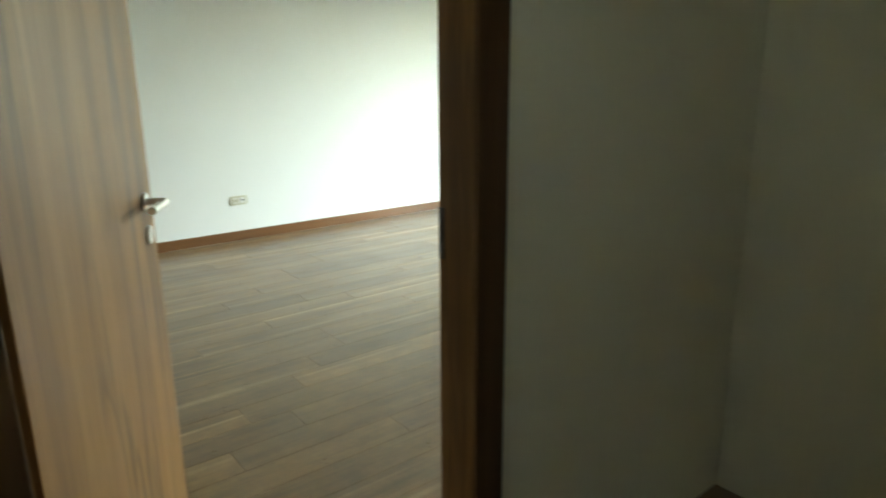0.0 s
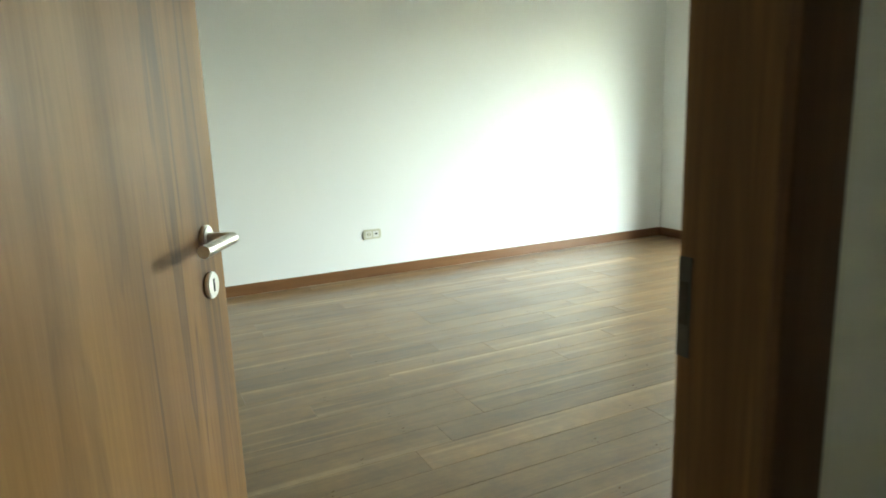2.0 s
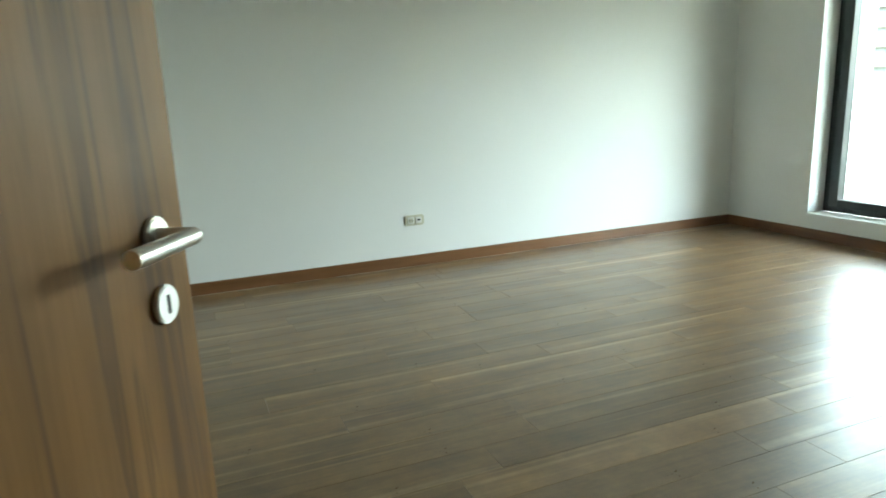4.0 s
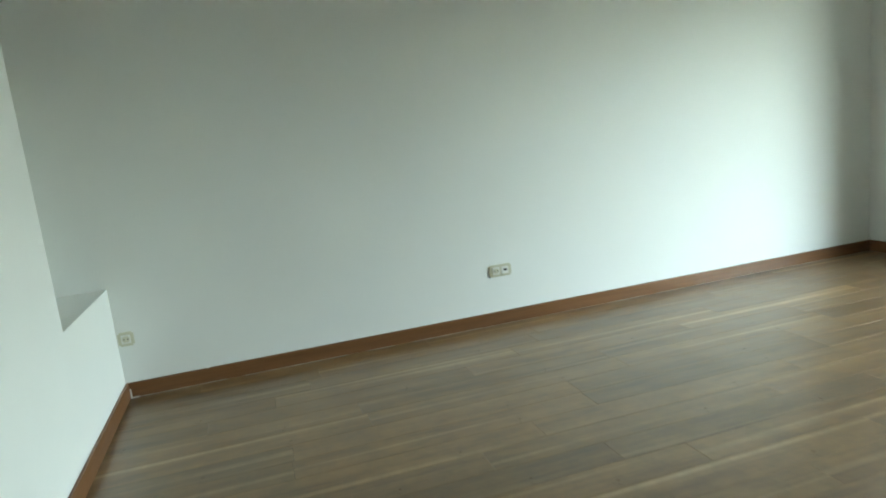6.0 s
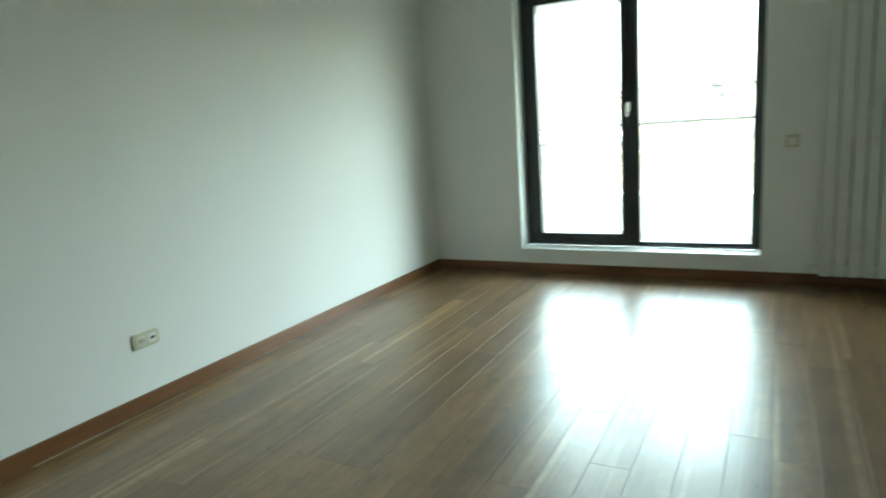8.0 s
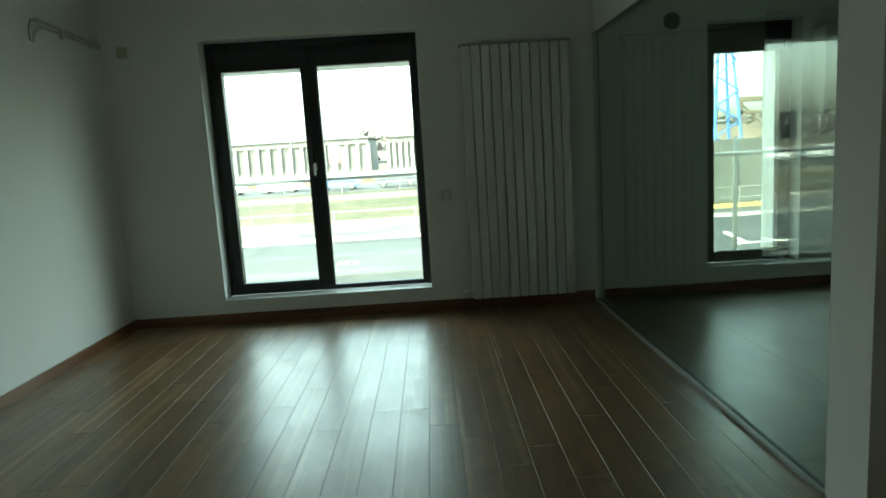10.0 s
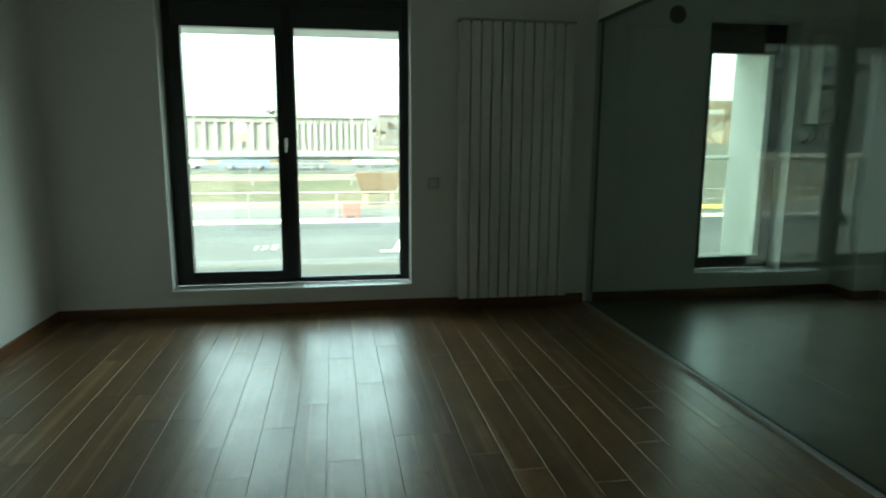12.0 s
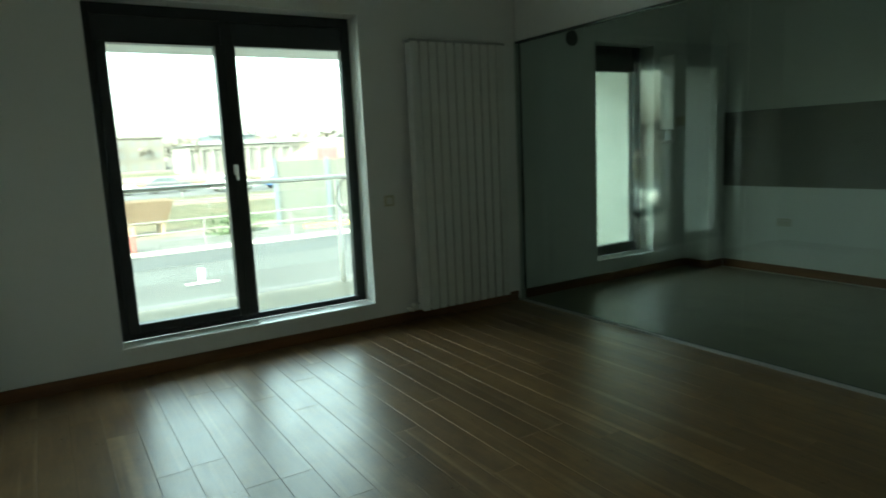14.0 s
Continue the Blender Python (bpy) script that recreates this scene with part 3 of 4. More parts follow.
jb = thing("junction_box", "small ivory junction box cover high on the wall", "box", (-0.0008, -0.183, 2.266))
part("cover", block(-0.012, 0, -0.042, 0.042, -0.042, 0.042, 0.004), IVORY, jb)
part("screw", disc((-0.0125, 0.03, 0.03), (1, 0, 0), 0.004, 0.002, 0, 10), STEEL, jb)
part("screw", disc((-0.0125, -0.03, -0.03), (1, 0, 0), 0.004, 0.002, 0, 10), STEEL, jb)

ac = thing("air_conditioning_pipes", "grey insulated pipe ends fixed along the upper wall", "pipe", (0, -0.03, 2.3))
part("pipe", rod([(-0.02, 0.012, 0.03), (-0.45, 0.012, 0.045), (-0.85, 0.008, 0.062), (-0.88, -0.015, 0.055)], 0.013, 12), GREY_PIPE, ac, "", True)
part("pipe", rod([(-0.02, 0.014, 0.002), (-0.4, 0.014, 0.015), (-0.80, 0.012, 0.028), (-0.90, 0.005, -0.03), (-0.935, 0.0, -0.10)], 0.009, 12), GREY_PIPE, ac, "", True)
part("cable", rod([(-0.83, 0.022, 0.06), (-0.90, 0.018, 0.055), (-0.945, 0.014, -0.02), (-0.94, 0.014, -0.095)], 0.003, 8), BLACK, ac, "black cable", True)
for x in (-0.15, -0.55):
    part("clip", block(x - 0.008, x + 0.008, -0.004, 0.0295, -0.012, 0.06, 0.002), STEEL, ac)


# ---- radiator ----
rad = thing("radiator", "tall white eleven-section aluminium radiator beside the window", "radiator", (-0.1, -2.872, 0.1))
N_SECT, PITCH, RH = 11, 0.0785, 2.05
sect = bmesh.new()
slab(sect, -0.042, -0.034, -0.0345, 0.0345, 0.0, RH - 0.012)
bmesh.ops.bevel(sect, geom=[e for e in sect.edges if abs(e.verts[0].co.z - e.verts[1].co.z) > 0.5], offset=0.0035, segments=2, affect="EDGES")
slab(sect, -0.034, 0.045, -0.006, 0.006, 0.03, RH - 0.04)
slab(sect, 0.037, 0.045, -0.014, 0.014, 0.02, RH - 0.03)
for side in (-1, 1):
    slab(sect, -0.0338, 0.036, side * 0.0345, side * 0.0330, 0.01, RH - 0.02)
for k in range(N_SECT):
    if k == 0:
        first = part("section", sect, ENAMEL, rad)
        first.location = (0, -PITCH / 2, 0)
    else:
        o = new("section", first.data)
        o.parent, o.location = rad, (0, -PITCH * (k + 0.5), 0)
for z in (0.055, RH - 0.06):
    part("header_pipe", rod([(0.008, -0.004, z), (0.008, -PITCH * N_SECT + 0.004, z)], 0.021, 16), ENAMEL, rad, "", True)
bm = bmesh.new()
slab(bm, -0.045, 0.05, 0.006, -PITCH * N_SECT - 0.006, RH - 0.012, RH + 0.004)
for k in range(N_SECT):
    y = -PITCH * (k + 0.5)
    slab(bm, -0.02, 0.03, y - 0.022, y + 0.022, RH + 0.004, RH + 0.010)
part("top_grille", bm, LIGHT_METAL, rad, "slotted grey top grille")
for y in (-0.12, -0.74):
    for z in (0.25, 1.75):
        part("bracket", block(0.03, 0.0995, y - 0.01, y + 0.01, z - 0.012, z + 0.012), STEEL, rad, "steel wall bracket")
valve = part("valve", rod([(0.008, 0.0, 0.055), (0.008, 0.06, 0.055), (0.008, 0.06, 0.01), (0.099, 0.06, 0.01)], 0.010, 12), STEEL, rad, "chromed radiator valve", True)
part("valve_cap", disc((-0.018, 0.06, 0.05), (1, 0, 0), 0.019, 0.05, 0.004, 20), WHITE_PVC, valve, "white thermostatic cap", True)
part("drain_plug", disc((0.008, -PITCH * N_SECT - 0.008, 0.055), (0, 1, 0), 0.016, 0.016, 0.002, 16), STEEL, rad, "", True)

# ---- kitchen ----
vent = thing("round_vent", "dark round ventilation grille high on the kitchen wall", "vent", (-0.0008, -4.605, 2.26))
part("vent_ring", disc((-0.006, 0, 0), (1, 0, 0), 0.068, 0.012, 0.003), FRAME, vent, "", True)
for k in range(7):
    z = -0.045 + 0.015 * k
    h = math.sqrt(0.058 ** 2 - z * z)
    part("slat", block(-0.016, -0.012, -h, h, z - 0.003, z + 0.003), BLACK, vent)
boiler = thing("wall_boiler", "slim white wall-hung boiler beside the kitchen window", "boiler", (-0.001, -5.86, 1.43))
part("casing", block(-0.18, 0, -0.095, 0.095, 0, 0.71, 0.012, 3), WHITE_PVC, boiler, "white enamelled casing", True)
part("control_panel", block(-0.1845, -0.1795, -0.07, 0.07, 0.03, 0.12, 0.002), IVORY, boiler, "pale control panel")
for y in (-0.06, 0.0, 0.06):
    part("pipe_tail", rod([(-0.07, y, 0.004), (-0.07, y, -0.10), (0.0, y, -0.14)], 0.009, 10), STEEL, boiler, "", True)
splash = tagged(new("wall_tiles"), "band of taupe tiles across the kitchen wall", "tiles", kind="structure")
tile = None
for i in range(5):
    for j in range(3):
        if tile is None:
            tile = part("tile", block(-0.2485, 0.2485, 0, 0.0085, -0.122, 0.122, 0.0006, 1), SPLASH, splash)
            ob = tile
        else:
            ob = new("tile", tile.data)
            ob.parent = splash
        ob.location = (-0.50 - 0.498 * i, -6.4295, 0.96 + 0.245 * j)

# ---- balcony ----
structure("balcony_floor", [(0.3, 1.78, 0.6, -6.45, -0.22, 0.04)], TAN, "pale tiled balcony slab outside the window", "balcony")
structure("balcony_above", [(0.3, 1.72, 0.6, -6.45, 2.26, 2.52)], RENDER_WHITE, "white underside of the balcony above", "balcony")
structure("balcony_divider", [(0.3, 1.70, -6.24, -6.45, 0.04, 2.26)], RENDER_WHITE, "white rendered dividing wall at the balcony end", "wall")
structure("balcony_divider_north", [(0.3, 1.70, 0.0, 0.15, 0.04, 2.26)], RENDER_WHITE, "white rendered dividing wall at the other balcony end", "wall")
structure("facade_below", [(0.002, 0.298, 0.6, -6.6, -1.7, -0.1)], RENDER_WHITE, "white rendered facade base", "wall")
rail = thing("balcony_railing", "glass balcony railing with a round steel handrail", "railing", (1.69, -2.9, 0.04))
part("handrail", rod([(0, 2.9, 1.075), (0, -3.4, 1.075)], 0.022, 14), STEEL, rail, "brushed steel handrail", True)
for k in range(3):
    y = 2.86 - k * 2.95
    part("post", block(-0.02, 0.02, y - 0.02, y + 0.02, 0, 1.055, 0.003), STEEL, rail)
    if k < 2:
        g = part("glass_panel", block(-0.005, 0.005, y - 0.04, y - 2.91, 0.06, 0.98), RAIL_GLASS, rail, "clear glass infill")
        g.visible_shadow = False

loop = thing("hanging_cable", "dark cable looped over the balcony handrail", "cable", (1.69, -2.98, 1.115))
part("cable", rod([(-0.03, -0.16, 0.01), (-0.034, -0.06, -0.04), (-0.036, 0.0, -0.12), (-0.036, 0.02, -0.20), (-0.034, 0.0, -0.28), (-0.034, -0.07, -0.35), (-0.034, -0.15, -0.37)], 0.006, 8), BLACK, loop, "", True)

# ---- outdoors ----
GZ = -1.6
ground = structure("ground", [(-300, 1800, -1500, 1500, GZ - 0.6, GZ)], GRASS, "winter grass and waste land around the houses", "ground")
structure("road", [(3.0, 17.6, -120, 140, GZ - 0.1, GZ + 0.03)], ASPHALT, "grey asphalt parking road below the balcony", "road")
structure("parking_lane", [(14.6, 17.42, -120, 140, GZ - 0.09, GZ + 0.034)], DARK_ASPHALT, "darker asphalt of the parking bays", "road")
structure("pavement", [(17.6, 21.5, -120, 140, GZ - 0.1, GZ + 0.13)], PAVE, "pale paved footway behind the kerb", "pavement")
structure("kerb", [(17.42, 17.6, -120, 140, GZ - 0.1, GZ + 0.15)], CONCRETE, "pale concrete kerb", "kerb")
structure("far_street", [(52, 66, -200, 220, GZ - 0.1, GZ + 0.03)], ASPHALT, "asphalt street with parked cars", "road")
structure("earth_verge", [(21.5, 24.6, -120, 140, GZ - 0.1, GZ + 0.10)], EARTH, "bare tan earth verge behind the footway", "ground")
structure("earth_track", [(41, 44.5, -150, 160, GZ - 0.1, GZ + 0.04)], EARTH, "tan earth track across the waste land", "ground")
structure("earth_bank", [(70, 96, -160, 200, GZ - 0.1, GZ + 0.9)], EARTH, "bare orange-brown earth bank", "ground")
bm = bmesh.new()
for k in range(-3, 5):
    y = k * 7.5 - 3.48
    foot = slab(bm, 11.65, 13.7, y - 0.07, y + 0.07, GZ + 0.034, GZ + 0.040)
    for v in foot:
        v.co.y -= 0.2 * (v.co.x - 11.65)
    slab(bm, 11.48, 11.65, y - 0.38, y + 0.38, GZ + 0.034, GZ + 0.040)
tagged(part("parking_marks", bm, ROAD_PAINT), "white painted parking bay marks on the asphalt", "road marking", kind="structure")
bm = bmesh.new()
for k in range(3):
    y = 0.16 - 0.26 * k
    slab(bm, 12.2, 12.75, y - 0.05, y - 0.02, GZ + 0.034, GZ + 0.040)
    if k:
        slab(bm, 12.2, 12.29, y - 0.02, y + 0.07, GZ + 0.034, GZ + 0.040)
        slab(bm, 12.66, 12.75, y - 0.02, y + 0.07, GZ + 0.034, GZ + 0.040)
tagged(part("bay_number", bm, ROAD_PAINT), "worn white bay number painted on the asphalt", "road marking", kind="structure")

fence = thing("street_fence", "low galvanised tube fence along the footway", "fence", (18.2, 0, GZ + 0.13))
for k in range(26):
    y = -38 + 3.0 * k
    part("fence_post", rod([(0, y, 0), (0, y, 0.9)], 0.03, 8), FENCE_GREY, fence)
for z in (0.88, 0.5):
    part("fence_rail", rod([(0, -38, z), (0, 37, z)], 0.026, 8), FENCE_GREY, fence)

hoard = thing("site_hoarding", "pale white sheet-metal site hoarding with dark posts", "hoarding", (22, -20, GZ))
for k in range(10):
    y = 11.3 - 2.3 * k
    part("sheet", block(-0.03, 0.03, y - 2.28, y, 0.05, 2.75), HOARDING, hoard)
    part("post", block(-0.10, -0.031, y - 0.12, y + 0.05, 0, 2.85), POST_BLUE, hoard)
shrub = thing("shrub", "pale green low shrub in front of the hoarding", "shrub", (20.6, -6.6, GZ))
leaf_rng = random.Random(3)
bm = bmesh.new()
for k in range(420):
    c = Vector((leaf_rng.gauss(0, 0.3), leaf_rng.gauss(0, 0.55), abs(leaf_rng.gauss(0.25, 0.28)) + 0.1))
    vs = [bm.verts.new(c + Vector([leaf_rng.uniform(-0.13, 0.13) for i in range(3)])) for j in range(3)]
    bm.faces.new(vs)
part("foliage", bm, SHRUB, shrub)
part("stem", rod([(0, 0, -0.02), (0.03, 0.05, 0.3), (0, 0.1, 0.6)], 0.02, 6), TWIGS, shrub)
structure("yellow_kerb", [(19.5, 19.7, -45, -9, GZ + 0.13, GZ + 0.26)], YELLOW, "yellow painted kerb at the hoarding", "kerb")


def car(paint_mat, label):
    root = thing("parked_car", label, "car", group="parked cars")
    bm = bmesh.new()
    prof = [(-2.05, 0.35), (-2.08, 0.62), (-1.98, 0.86), (-1.05, 0.98), (-0.35, 1.42), (0.95, 1.46), (1.72, 1.05), (2.02, 0.95), (2.08, 0.55), (2.0, 0.32)]
    rings = []
    for y, tuck in ((-0.86, 0.10), (-0.80, 0.0), (0.80, 0.0), (0.86, 0.10)):
        rings.append([bm.verts.new((x * (1 - tuck * 0.15), y * (0.80 if z > 1.2 else 1.0), z - (tuck * 0.4 if z > 0.7 else 0))) for x, z in prof])
    for a, b in zip(rings, rings[1:]):
        for i in range(len(prof)):
            j = (i + 1) % len(prof)
            bm.faces.new((a[i], a[j], b[j], b[i]))
    bm.faces.new(rings[0])
    bm.faces.new(list(reversed(rings[-1])))
    part("body", bm, paint_mat, root, "", True)
    for s in (-1, 1):
        bm = bmesh.new()
        q = [(-0.86, 1.00), (-0.30, 1.33), (0.88, 1.37), (1.48, 1.06)]
        vs = [bm.verts.new((x, s * (0.875 if z < 1.1 else 0.775), z)) for x, z in q] + [bm.verts.new((x, s * (0.845 if z < 1.1 else 0.745), z)) for x, z in q]
        for f in ((0, 1, 2, 3), (7, 6, 5, 4), (0, 4, 5, 1), (1, 5, 6, 2), (2, 6, 7, 3), (3, 7, 4, 0)):
            bm.faces.new([vs[i] for i in f])
        part("side_window", bm, FAR_GLASS, root, "dark side glass")
    for a, b in (((-1.0, 1.01), (-0.42, 1.41)), ((1.60, 1.12), (1.02, 1.44))):
        bm = bmesh.new()
        out = -0.02 if a[0] < 0 else 0.02
        vs = [bm.verts.new(p) for p in ((a[0] + out, -0.72, a[1]), (a[0] + out, 0.72, a[1]), (b[0] + out, 0.60, b[1]), (b[0] + out, -0.60, b[1]))]
        ws = [bm.verts.new((v.co.x - out * 2, v.co.y, v.co.z - 0.02)) for v in vs]
        bm.faces.new(vs)
        bm.faces.new(ws[::-1])
        for i in range(4):
            bm.faces.new((vs[i], vs[(i + 1) % 4], ws[(i + 1) % 4], ws[i]))
        part("windscreen", bm, FAR_GLASS, root, "dark sloped glass")
    for x in (-1.28, 1.28):
        for s in (-1, 1):
            wheel = part("wheel", disc((x, s * 0.80, 0.31), (0, 1, 0), 0.31, 0.19, 0.03, 20), RUBBER, root, "black tyre", True)
            part("rim", disc((x, s * 0.90, 0.31), (0, 1, 0), 0.19, 0.02, 0.005, 16), ALU, wheel, "alloy rim")
    for s in (-1, 1):
        part("headlight", block(-2.09, -1.95, s * 0.50, s * 0.80, 0.62, 0.78, 0.02), ALU, root)
        part("tail_light", block(1.98, 2.09, s * 0.55, s * 0.80, 0.74, 0.90, 0.02), RED, root)
    return root


near = car(CAR_PAINTS[0], "silver hatchback parked below the balcony")
near.matrix_basis = pose(14.3, 12.7, GZ + 0.03, 0, 0, 4)
c2 = car(CAR_PAINTS[1], "white hatchback parked in the next bay")
c2.matrix_basis = pose(14.2, 17.8, GZ + 0.03, 0, 0, -3)
copy_thing(near, pose(14.4, 22.9, GZ + 0.03, 0, 0, 2))
blue_car = car(CAR_PAINTS[2], "blue hatchback parked along the far street")
blue_car.matrix_basis = pose(56, 6, GZ + 0.03, 0, 0, 90)
dark_car = car(CAR_PAINTS[3], "dark hatchback parked along the far street")
dark_car.matrix_basis = pose(56, 0.5, GZ + 0.03, 0, 0, 90)
rng = random.Random(4)
for k in range(14):
    copy_thing(rng.choice((near, c2, blue_car, dark_car)), pose(rng.choice((56, 61)), -5.5 - 4.9 * k + rng.uniform(-0.4, 0.4), GZ + 0.03, 0, 0, 90))
for k in range(5):
    copy_thing(rng.choice((near, c2, blue_car)), pose(58, 12 + 5.4 * k, GZ + 0.03, 0, 0, 90))

skip = thing("orange_skip", "orange steel skip with sloping sides", "skip", (23.3, -3.81, GZ + 0.10))
bm = bmesh.new()
lo = [bm.verts.new(p) for p in ((-0.6, -0.7, 0.45), (0.6, -0.7, 0.45), (0.6, 0.7, 0.45), (-0.6, 0.7, 0.45))]
hi = [bm.verts.new(p) for p in ((-0.8, -1.0, 1.35), (0.8, -1.0, 1.35), (0.8, 1.0, 1.35), (-0.8, 1.0, 1.35))]
bm.faces.new(lo[::-1])
for i in range(4):
    bm.faces.new((lo[i], lo[(i + 1) % 4], hi[(i + 1) % 4], hi[i]))
bmesh.ops.solidify(bm, geom=bm.faces[:], thickness=0.05)
part("tub", bm, ORANGE, skip)
for y in (-0.55, 0.55):
    part("skid", block(-0.6, 0.6, y - 0.08, y + 0.08, 0, 0.46), ORANGE, skip)
bar = thing("plastic_barrier", "red plastic road barrier on the footway", "barrier", (17.9, -2.5, GZ + 0.13))
part("barrier_body", block(-0.12, 0.12, -0.31, 0.31, 0.08, 0.56, 0.05), RED, bar)
for y in (-0.22, 0.22):
    part("foot", block(-0.2, 0.2, y - 0.06, y + 0.06, 0, 0.10, 0.01), RED, bar)


def facade(name, label, base, size, storeys, bays, wall_mat, balconies=False, yaw=0.0, pane_mat=PALE_GLASS):
    """A building whose front looks along local -x."""
    d, w, h = size
    b = thing(name, label, "building", base)
    b.rotation_euler = (0, 0, yaw)
    part("wall", block(0, d, -w / 2, w / 2, 0, h), wall_mat, b)
    part("roof", block(-0.3, d + 0.3, -w / 2 - 0.3, w / 2 + 0.3, h, h + 0.4), wall_mat, b)
    sh, bw = h / storeys, w / bays
    pane = None
    for i in range(storeys):
        for j in range(bays):
            if pane is None:
                pane = part("window", block(-0.06, 0.02, -bw * 0.3, bw * 0.3, sh * 0.25, sh * 0.82), pane_mat, b)
                ob = pane
            else:
                ob = new("window", pane.data)
                ob.parent = b
            ob.location = (0, -w / 2 + bw * (j + 0.5), sh * i)
        if balconies and i:
            part("balcony", block(-1.3, -0.07, -w / 2 + 0.5, w / 2 - 0.5, sh * i - 0.12, sh * i + 0.95), FACADE_B, b, "pale balcony parapet")
    return b


facade("apartment_building", "tall grey apartment block with pale balcony bands", (92, 78, GZ), (16, 34, 21), 7, 9, TOWER, True, radians(38), TOWER_GLASS)
facade("apartment_building", "long grey apartment block behind the parking", (70, 118, GZ), (14, 44, 18), 6, 12, TOWER, True, radians(55), TOWER_GLASS)


def hall(label, base, size, bays, rise):
    """A long low hall seen from its side: recessed bays between pale columns under a shallow roof."""
    d, w, h = size
    b = thing("long_hall", label, "building", base)
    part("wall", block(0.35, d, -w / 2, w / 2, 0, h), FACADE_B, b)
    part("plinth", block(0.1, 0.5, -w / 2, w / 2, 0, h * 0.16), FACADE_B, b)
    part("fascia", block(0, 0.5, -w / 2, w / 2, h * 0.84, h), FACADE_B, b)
    bm = bmesh.new()
    lo = [bm.verts.new((x, y, h)) for x in (-0.4, d) for y in (-w / 2 - 0.4, w / 2 + 0.4)]
    top = [bm.verts.new((d * 0.4, y, h + rise)) for y in (-w / 2 + 4, w / 2 - 4)]
    for f in ((lo[0], lo[1], top[1], top[0]), (lo[3], lo[2], top[0], top[1]), (lo[0], top[0], lo[2]), (lo[1], lo[3], top[1]), (lo[0], lo[2], lo[3], lo[1])):
        bm.faces.new(f)
    part("roof", bm, FACADE_A, b)
    first = None
    for k in range(bays + 1):
        y = -w / 2 + w * k / bays
        if first is None:
            first = part("column", block(-0.1, 0.5, -0.28, 0.28, 0, h * 0.84), STREET_WHITE, b)
            ob = first
        else:
            ob = new("column", first.data)
            ob.parent = b
        ob.location = (0, y, 0)
    return b


hall("long low pale hall with a row of columns", (112, 30, GZ + 0.2), (20, 44, 6.3), 22, 1.4)
hall("pale hall with close-set white columns", (104, -2, GZ + 0.2), (16, 12, 5.9), 12, 0.5)
hall("low pale industrial hall on the far side", (125, -45, GZ + 0.2), (18, 40, 5.5), 18, 0.9)
facade("office_block", "blue-grey office block on the horizon", (190, -50, GZ), (16, 12.6, 9.4), 3, 5, PALE_BLUE)


def tube_fence(label, x, y0, y1, step, heights, base):
    f = thing("tube_fence", label, "fence", (x, 0, base))
    post = None
    for k in range(int((y1 - y0) / step) + 1):
        if post is None:
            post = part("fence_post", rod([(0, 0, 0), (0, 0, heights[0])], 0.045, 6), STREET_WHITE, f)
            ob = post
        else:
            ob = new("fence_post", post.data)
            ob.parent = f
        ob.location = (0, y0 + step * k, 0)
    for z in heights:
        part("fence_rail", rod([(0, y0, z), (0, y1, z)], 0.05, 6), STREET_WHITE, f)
    return f


tube_fence("pale tube railing along the far street", 50.5, -70, 70, 5.0, (1.3, 0.75), GZ)
tube_fence("low pale rail on the grass slope", 36, -45, 45, 6.0, (0.6,), GZ)


def board_sign(label, x, y, wide, z0, z1, lower):
    b = thing("billboard", label, "sign", (x, y, GZ))
    part("post", rod([(0.1, 0, 0), (0.1, 0, z1 - GZ - 0.1)], 0.09, 8), FENCE_GREY, b)
    mid = z0 + (z1 - z0) * lower
    part("panel", block(-0.06, 0.06, -wide / 2, wide / 2, mid - GZ, z1 - GZ, 0.01), STREET_WHITE, b, "white upper panel")
    part("panel", block(-0.06, 0.06, -wide / 2, wide / 2, z0 - GZ, mid - GZ - 0.004, 0.01), SIGN_RED, b, "pinkish red lower panel")


board_sign("white and pink-red sign board beside the far street", 67, 7.8, 1.25, 0.9, 2.85, 0.42)
board_sign("red sign board with a white head on the waste land", 68.5, -29.9, 2.6, 0.3, 2.5, 0.8)
for x, y, h in ((67, -3.9, 6.9), (67, -5.5, 6.9), (60, -24.7, 9.6), (67, 12.5, 6.0)):
    p = thing("utility_pole", "slim grey pole beside the far street", "pole", (x, y, GZ), "far poles")
    part("shaft", rod([(0, 0, 0), (0, 0, h)], 0.075, 8), FENCE_GREY, p)
    part("cross_arm", rod([(0, -0.5, h - 0.3), (0, 0.5, h - 0.3)], 0.05, 6), FENCE_GREY, p)
box = thing("site_container", "amber steel container on the waste land", "container", (68.5, -26.6, GZ))
part("shell", block(-1.2, 1.2, -2.2, 2.2, 0.05, 2.05, 0.04), AMBER, box)
for k in range(12):
    part("rib", block(-1.25, -1.198, -2.05 + 0.36 * k, -1.92 + 0.36 * k, 0.2, 1.9), AMBER, box)
for y in (-2.0, 2.0):
    part("skid", block(-1.1, 1.1, y - 0.1, y + 0.1, 0, 0.06), FENCE_GREY, box)
bm = bmesh.new()
rows_ = [[bm.verts.new((74 + 2.2 * i, -78 + 2.6 * j, GZ - 0.2 + max(0.0, math.sin(math.pi * i / 10) * min(1.0, (20 - abs(j - 10) * 1.9) / 9.0)) * (4.6 + 2.2 * noise.noise(Vector((i * 0.4, j * 0.35, 2.1)))))) for j in range(21)] for i in range(11)]
for a, b in zip(rows_, rows_[1:]):
    for j in range(20):
        bm.faces.new((a[j], b[j], b[j + 1], a[j + 1]))
tagged(part("earth_mound", bm, EARTH, None, "", True), "bare brown earth mound on the building site", "ground", kind="structure")

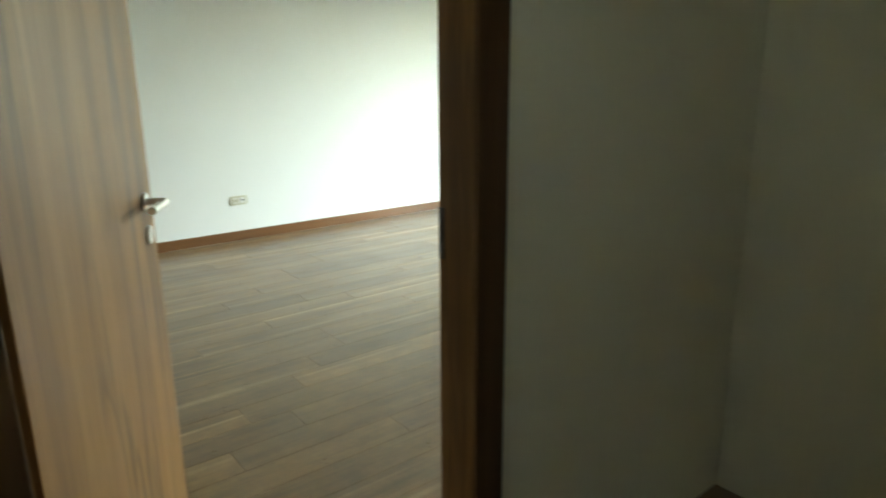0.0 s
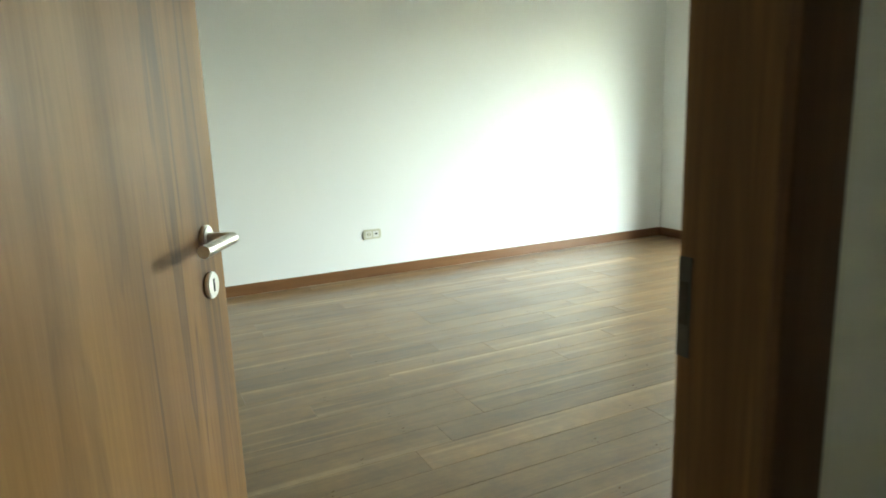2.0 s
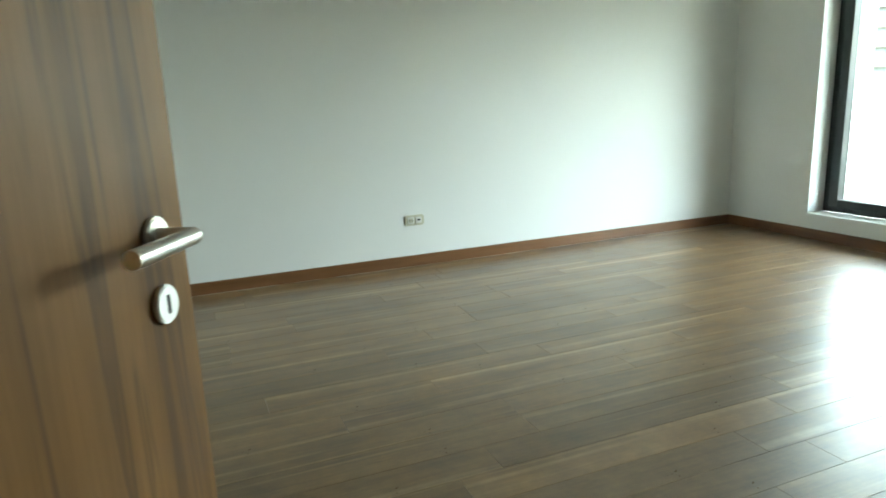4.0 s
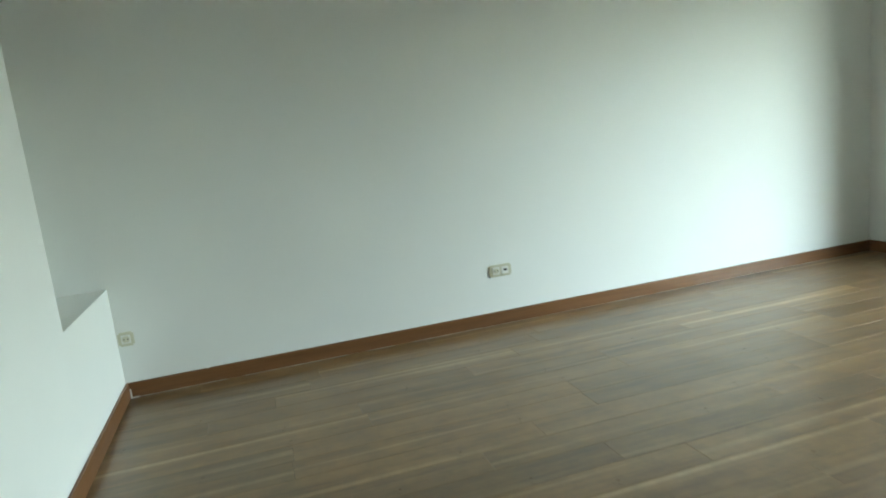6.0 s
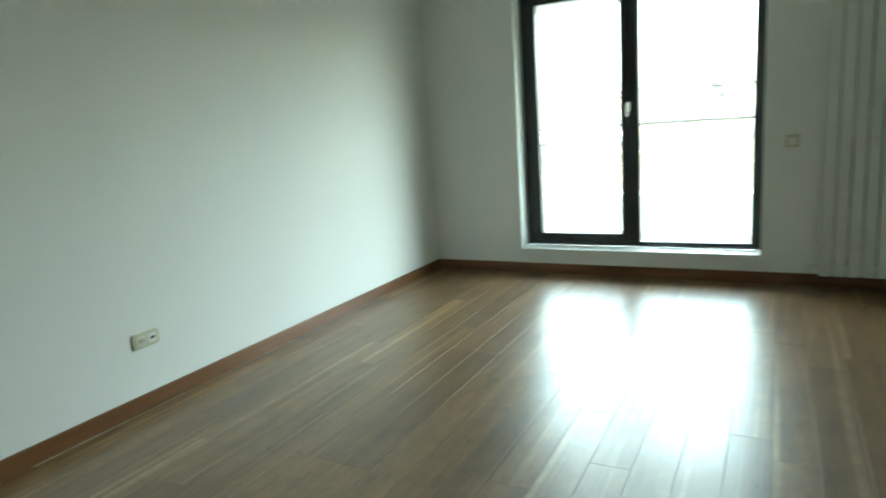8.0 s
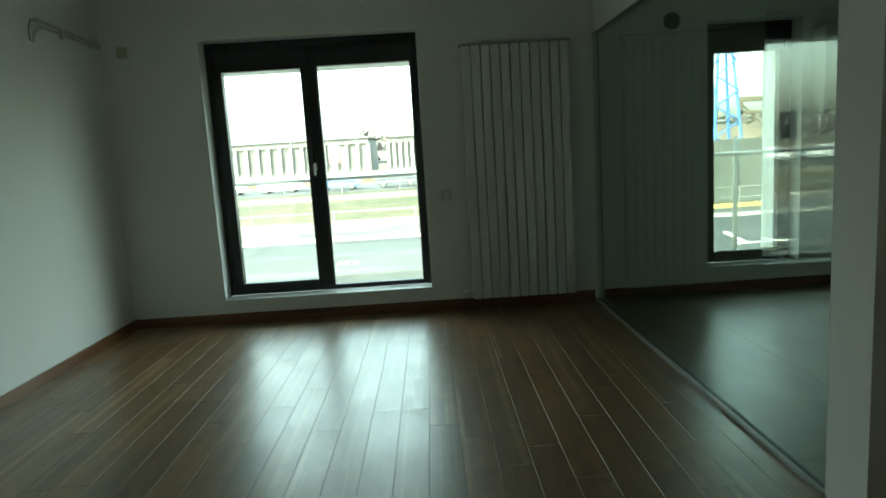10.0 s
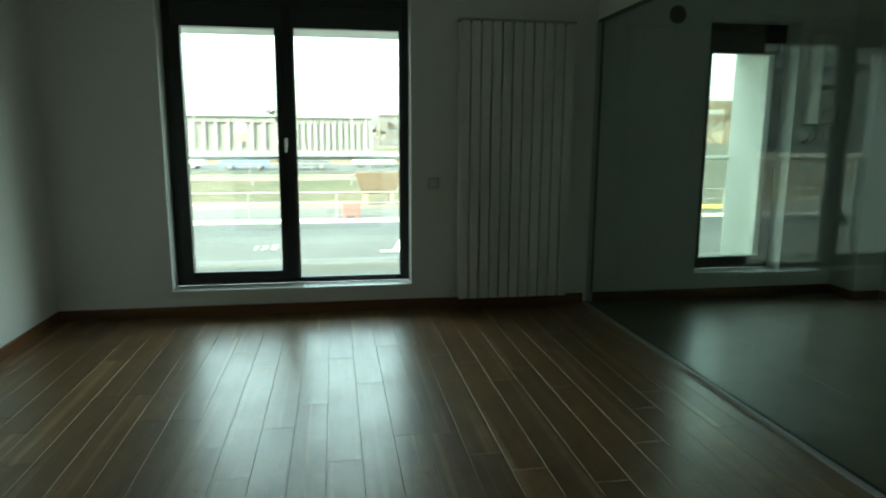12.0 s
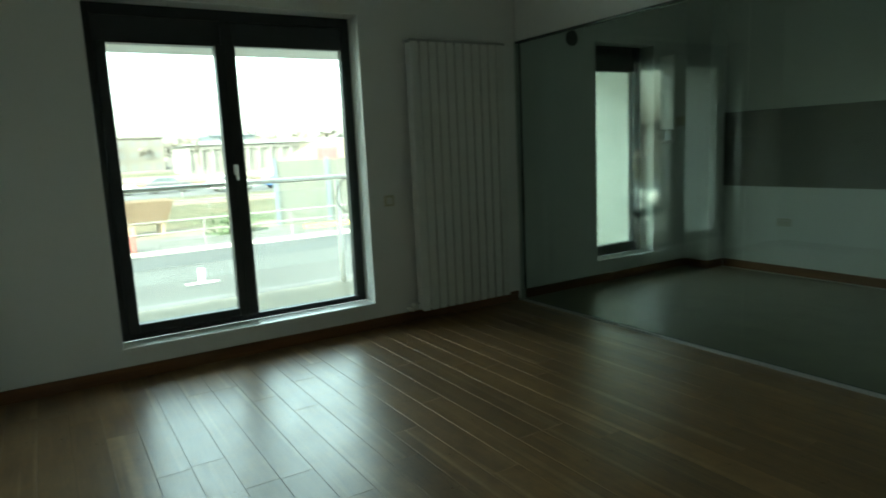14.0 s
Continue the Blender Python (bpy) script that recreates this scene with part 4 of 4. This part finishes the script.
tower = thing("crane_tower", "blue lattice crane tower", "crane", (56, -30.6, GZ))
for sx, sy in ((-0.8, -0.8), (0.8, -0.8), (-0.8, 0.8), (0.8, 0.8)):
    part("chord", rod([(sx * 1.8, sy * 1.8, 0), (sx * 0.6, sy * 0.6, 13)], 0.14, 6), BLUE, tower)
for k in range(9):
    z0, z1 = 1.4 * k, 1.4 * (k + 1)
    a, b = 1.44 * (1 - 0.05 * k), 1.44 * (1 - 0.05 * (k + 1))
    s = 1 if k % 2 else -1
    part("brace", rod([(-a, -a * s, z0), (-b, b * s, z1)], 0.08, 6), BLUE, tower)
    part("brace", rod([(-a * s, a, z0), (b * s, b, z1)], 0.08, 6), BLUE, tower)
part("jib", rod([(0, 0, 12.8), (-2, -9, 14.5)], 0.25, 6), BLUE, tower)
steel = thing("steel_frame", "brown steel frame of an unfinished hall", "structure", (62, -51.2, GZ))
for x in (0, 8):
    for y in (-12, -6, 0, 6, 12):
        part("column", block(x - 0.2, x + 0.2, y - 0.2, y + 0.2, 0, 6.6), RUST, steel)
    part("beam", block(x - 0.25, x + 0.25, -12.3, 12.3, 6.6, 7.2), RUST, steel)
    part("beam", block(x - 0.2, x + 0.2, -12.3, 12.3, 5.2, 5.6), RUST, steel)
    for y in (-12, -6, 0, 6):
        part("brace", rod([(x, y, 0.4), (x, y + 6, 6.5)], 0.12, 6), RUST, steel)
        part("brace", rod([(x, y + 6, 0.4), (x, y, 6.5)], 0.12, 6), RUST, steel)


def bare_tree(rng, height):
    """Trunk and branching twigs of a leafless tree."""
    wood_bm, twig_bm = bmesh.new(), bmesh.new()
    def limb(bm, a, b, r0, r1):
        m = Matrix.Translation((a + b) / 2) @ (b - a).to_track_quat("Z", "Y").to_matrix().to_4x4()
        bmesh.ops.create_cone(bm, cap_ends=False, segments=5, radius1=r0, radius2=r1, depth=(b - a).length, matrix=m)
    top = Vector((rng.uniform(-0.3, 0.3), rng.uniform(-0.3, 0.3), height * 0.75))
    limb(wood_bm, Vector((0, 0, 0)), top, 0.18, 0.06)
    for k in range(16):
        a = top * rng.uniform(0.35, 1.0)
        way = Vector((rng.uniform(-1, 1), rng.uniform(-1, 1), rng.uniform(0.4, 1.1))).normalized()
        b = a + way * height * rng.uniform(0.18, 0.32)
        limb(wood_bm, a, b, 0.05, 0.02)
        for i in range(9):
            c = a.lerp(b, rng.uniform(0.3, 1))
            w = (way + Vector((rng.uniform(-1, 1), rng.uniform(-1, 1), rng.uniform(-0.5, 0.9)))).normalized()
            limb(twig_bm, c, c + w * height * rng.uniform(0.06, 0.15), 0.022, 0.008)
    return wood_bm, twig_bm


rng = random.Random(9)
trees = []
for k in range(2):
    t = thing("bare_tree", "leafless brown tree on the waste land", "tree", group="bare trees")
    w_bm, t_bm = bare_tree(rng, 7.0 + 2 * k)
    part("trunk", w_bm, TWIGS, t)
    part("crown", t_bm, TWIGS, t)
    trees.append(t)
for k, (x, y) in enumerate(((102, -22), (98, 30), (104, 40), (100, -68), (88, -34), (105, -80), (101, 52), (110, -30))):
    m = pose(x, y, GZ - 0.02, 0, 0, 40 * k)
    if k < 2:
        trees[k].matrix_basis = m
    else:
        copy_thing(trees[k % 2], m)
bm = bmesh.new()
grid = []
for i in range(9):
    x = 190 + 30 * i
    grid.append([bm.verts.new((x, -460 + 20 * j, GZ - 0.3 + min(1, i / 4) * (6.5 + 6 * noise.noise(Vector((j * 0.13, i * 0.2, 0.7)))))) for j in range(47)])
for a, b in zip(grid, grid[1:]):
    for j in range(46):
        bm.faces.new((a[j], b[j], b[j + 1], a[j + 1]))
tagged(part("far_hill", bm, HILL, None, "", True), "low hazy brown hillside on the horizon", "hill", kind="structure")
for k in range(16):
    y = -190 + 24 * k + rng.uniform(-7, 7)
    wide, high = rng.uniform(9, 19), rng.uniform(7.5, 11.5)
    facade("far_house", "pale distant house on the hillside", (rng.uniform(185, 215), y, GZ - 0.2), (10, wide, high), 3, max(3, int(wide / 3)), rng.choice((FACADE_B, FACADE_A, HILL)))
verts, faces = [], []
for k in range(9000):
    y = rng.uniform(-420, 420)
    x = rng.uniform(200, 330)
    h = 1 + (8 + 5 * noise.noise(Vector((y * 0.02, 0.3, 0)))) * rng.random() ** 0.45
    c = Vector((x, y, GZ + h))
    i = len(verts)
    for j in range(4):
        verts.append(c + Vector((rng.uniform(-1, 1), rng.uniform(-1, 1), rng.uniform(-0.8, 0.8))) * 1.7)
    faces += [(i, i + 1, i + 2), (i, i + 2, i + 3), (i + 1, i + 2, i + 3)]
me = bpy.data.meshes.new("far_woods")
me.from_pydata(verts, [], faces)
me.materials.append(TWIGS)
tagged(new("far_woods", me), "brown leafless woods along the horizon", "trees", kind="stuff")

# ---- floor tiles and planks ----
tile = None
for i in range(6):
    for j in range(4):
        x1, y1 = -0.001 - 0.6 * i, -3.968 - 0.6 * j
        x0, y0 = max(x1 - 0.5985, -2.949), max(y1 - 0.5985, -6.429)
        if x1 - x0 > 0.1 and y1 - y0 > 0.02:
            part("tile", block(x0, x1, y0, y1, -0.0118, 0.0, 0.0005, 1), TILE, floor_kitchen)
part("tile", block(-3.219, -2.951, -4.154, -3.968, -0.0118, 0.0, 0.0005, 1), TILE, floor_kitchen)
rng = random.Random(21)
PW, PL = 0.1465, 1.26
shared = {}
y1 = -0.001
while y1 > -4.15:
    y0 = max(y1 - PW + 0.0012, -4.154)
    x_end = -6.199 if y1 < -1.8 else -5.119
    x = -0.002 + rng.uniform(0.1, PL)
    while x > x_end:
        xb = min(x, -0.002)
        xa = max(x - PL + 0.0012, x_end)
        if y1 < -3.94:
            xb = min(xb, -3.445)
        if xb - xa > 0.02:
            key = (round(xb - xa, 3), round(y1 - y0, 3))
            if key not in shared:
                bm = block(-(xb - xa), 0, -(y1 - y0), 0, -0.0098, 0.0, 0.0005, 1)
                ob = part("plank", bm, PLANK, floor)
                shared[key] = ob.data
            else:
                ob = new("plank", shared[key])
                ob.parent = floor
            ob.location = (xb, y1, 0)
        x -= PL
    y1 -= PW
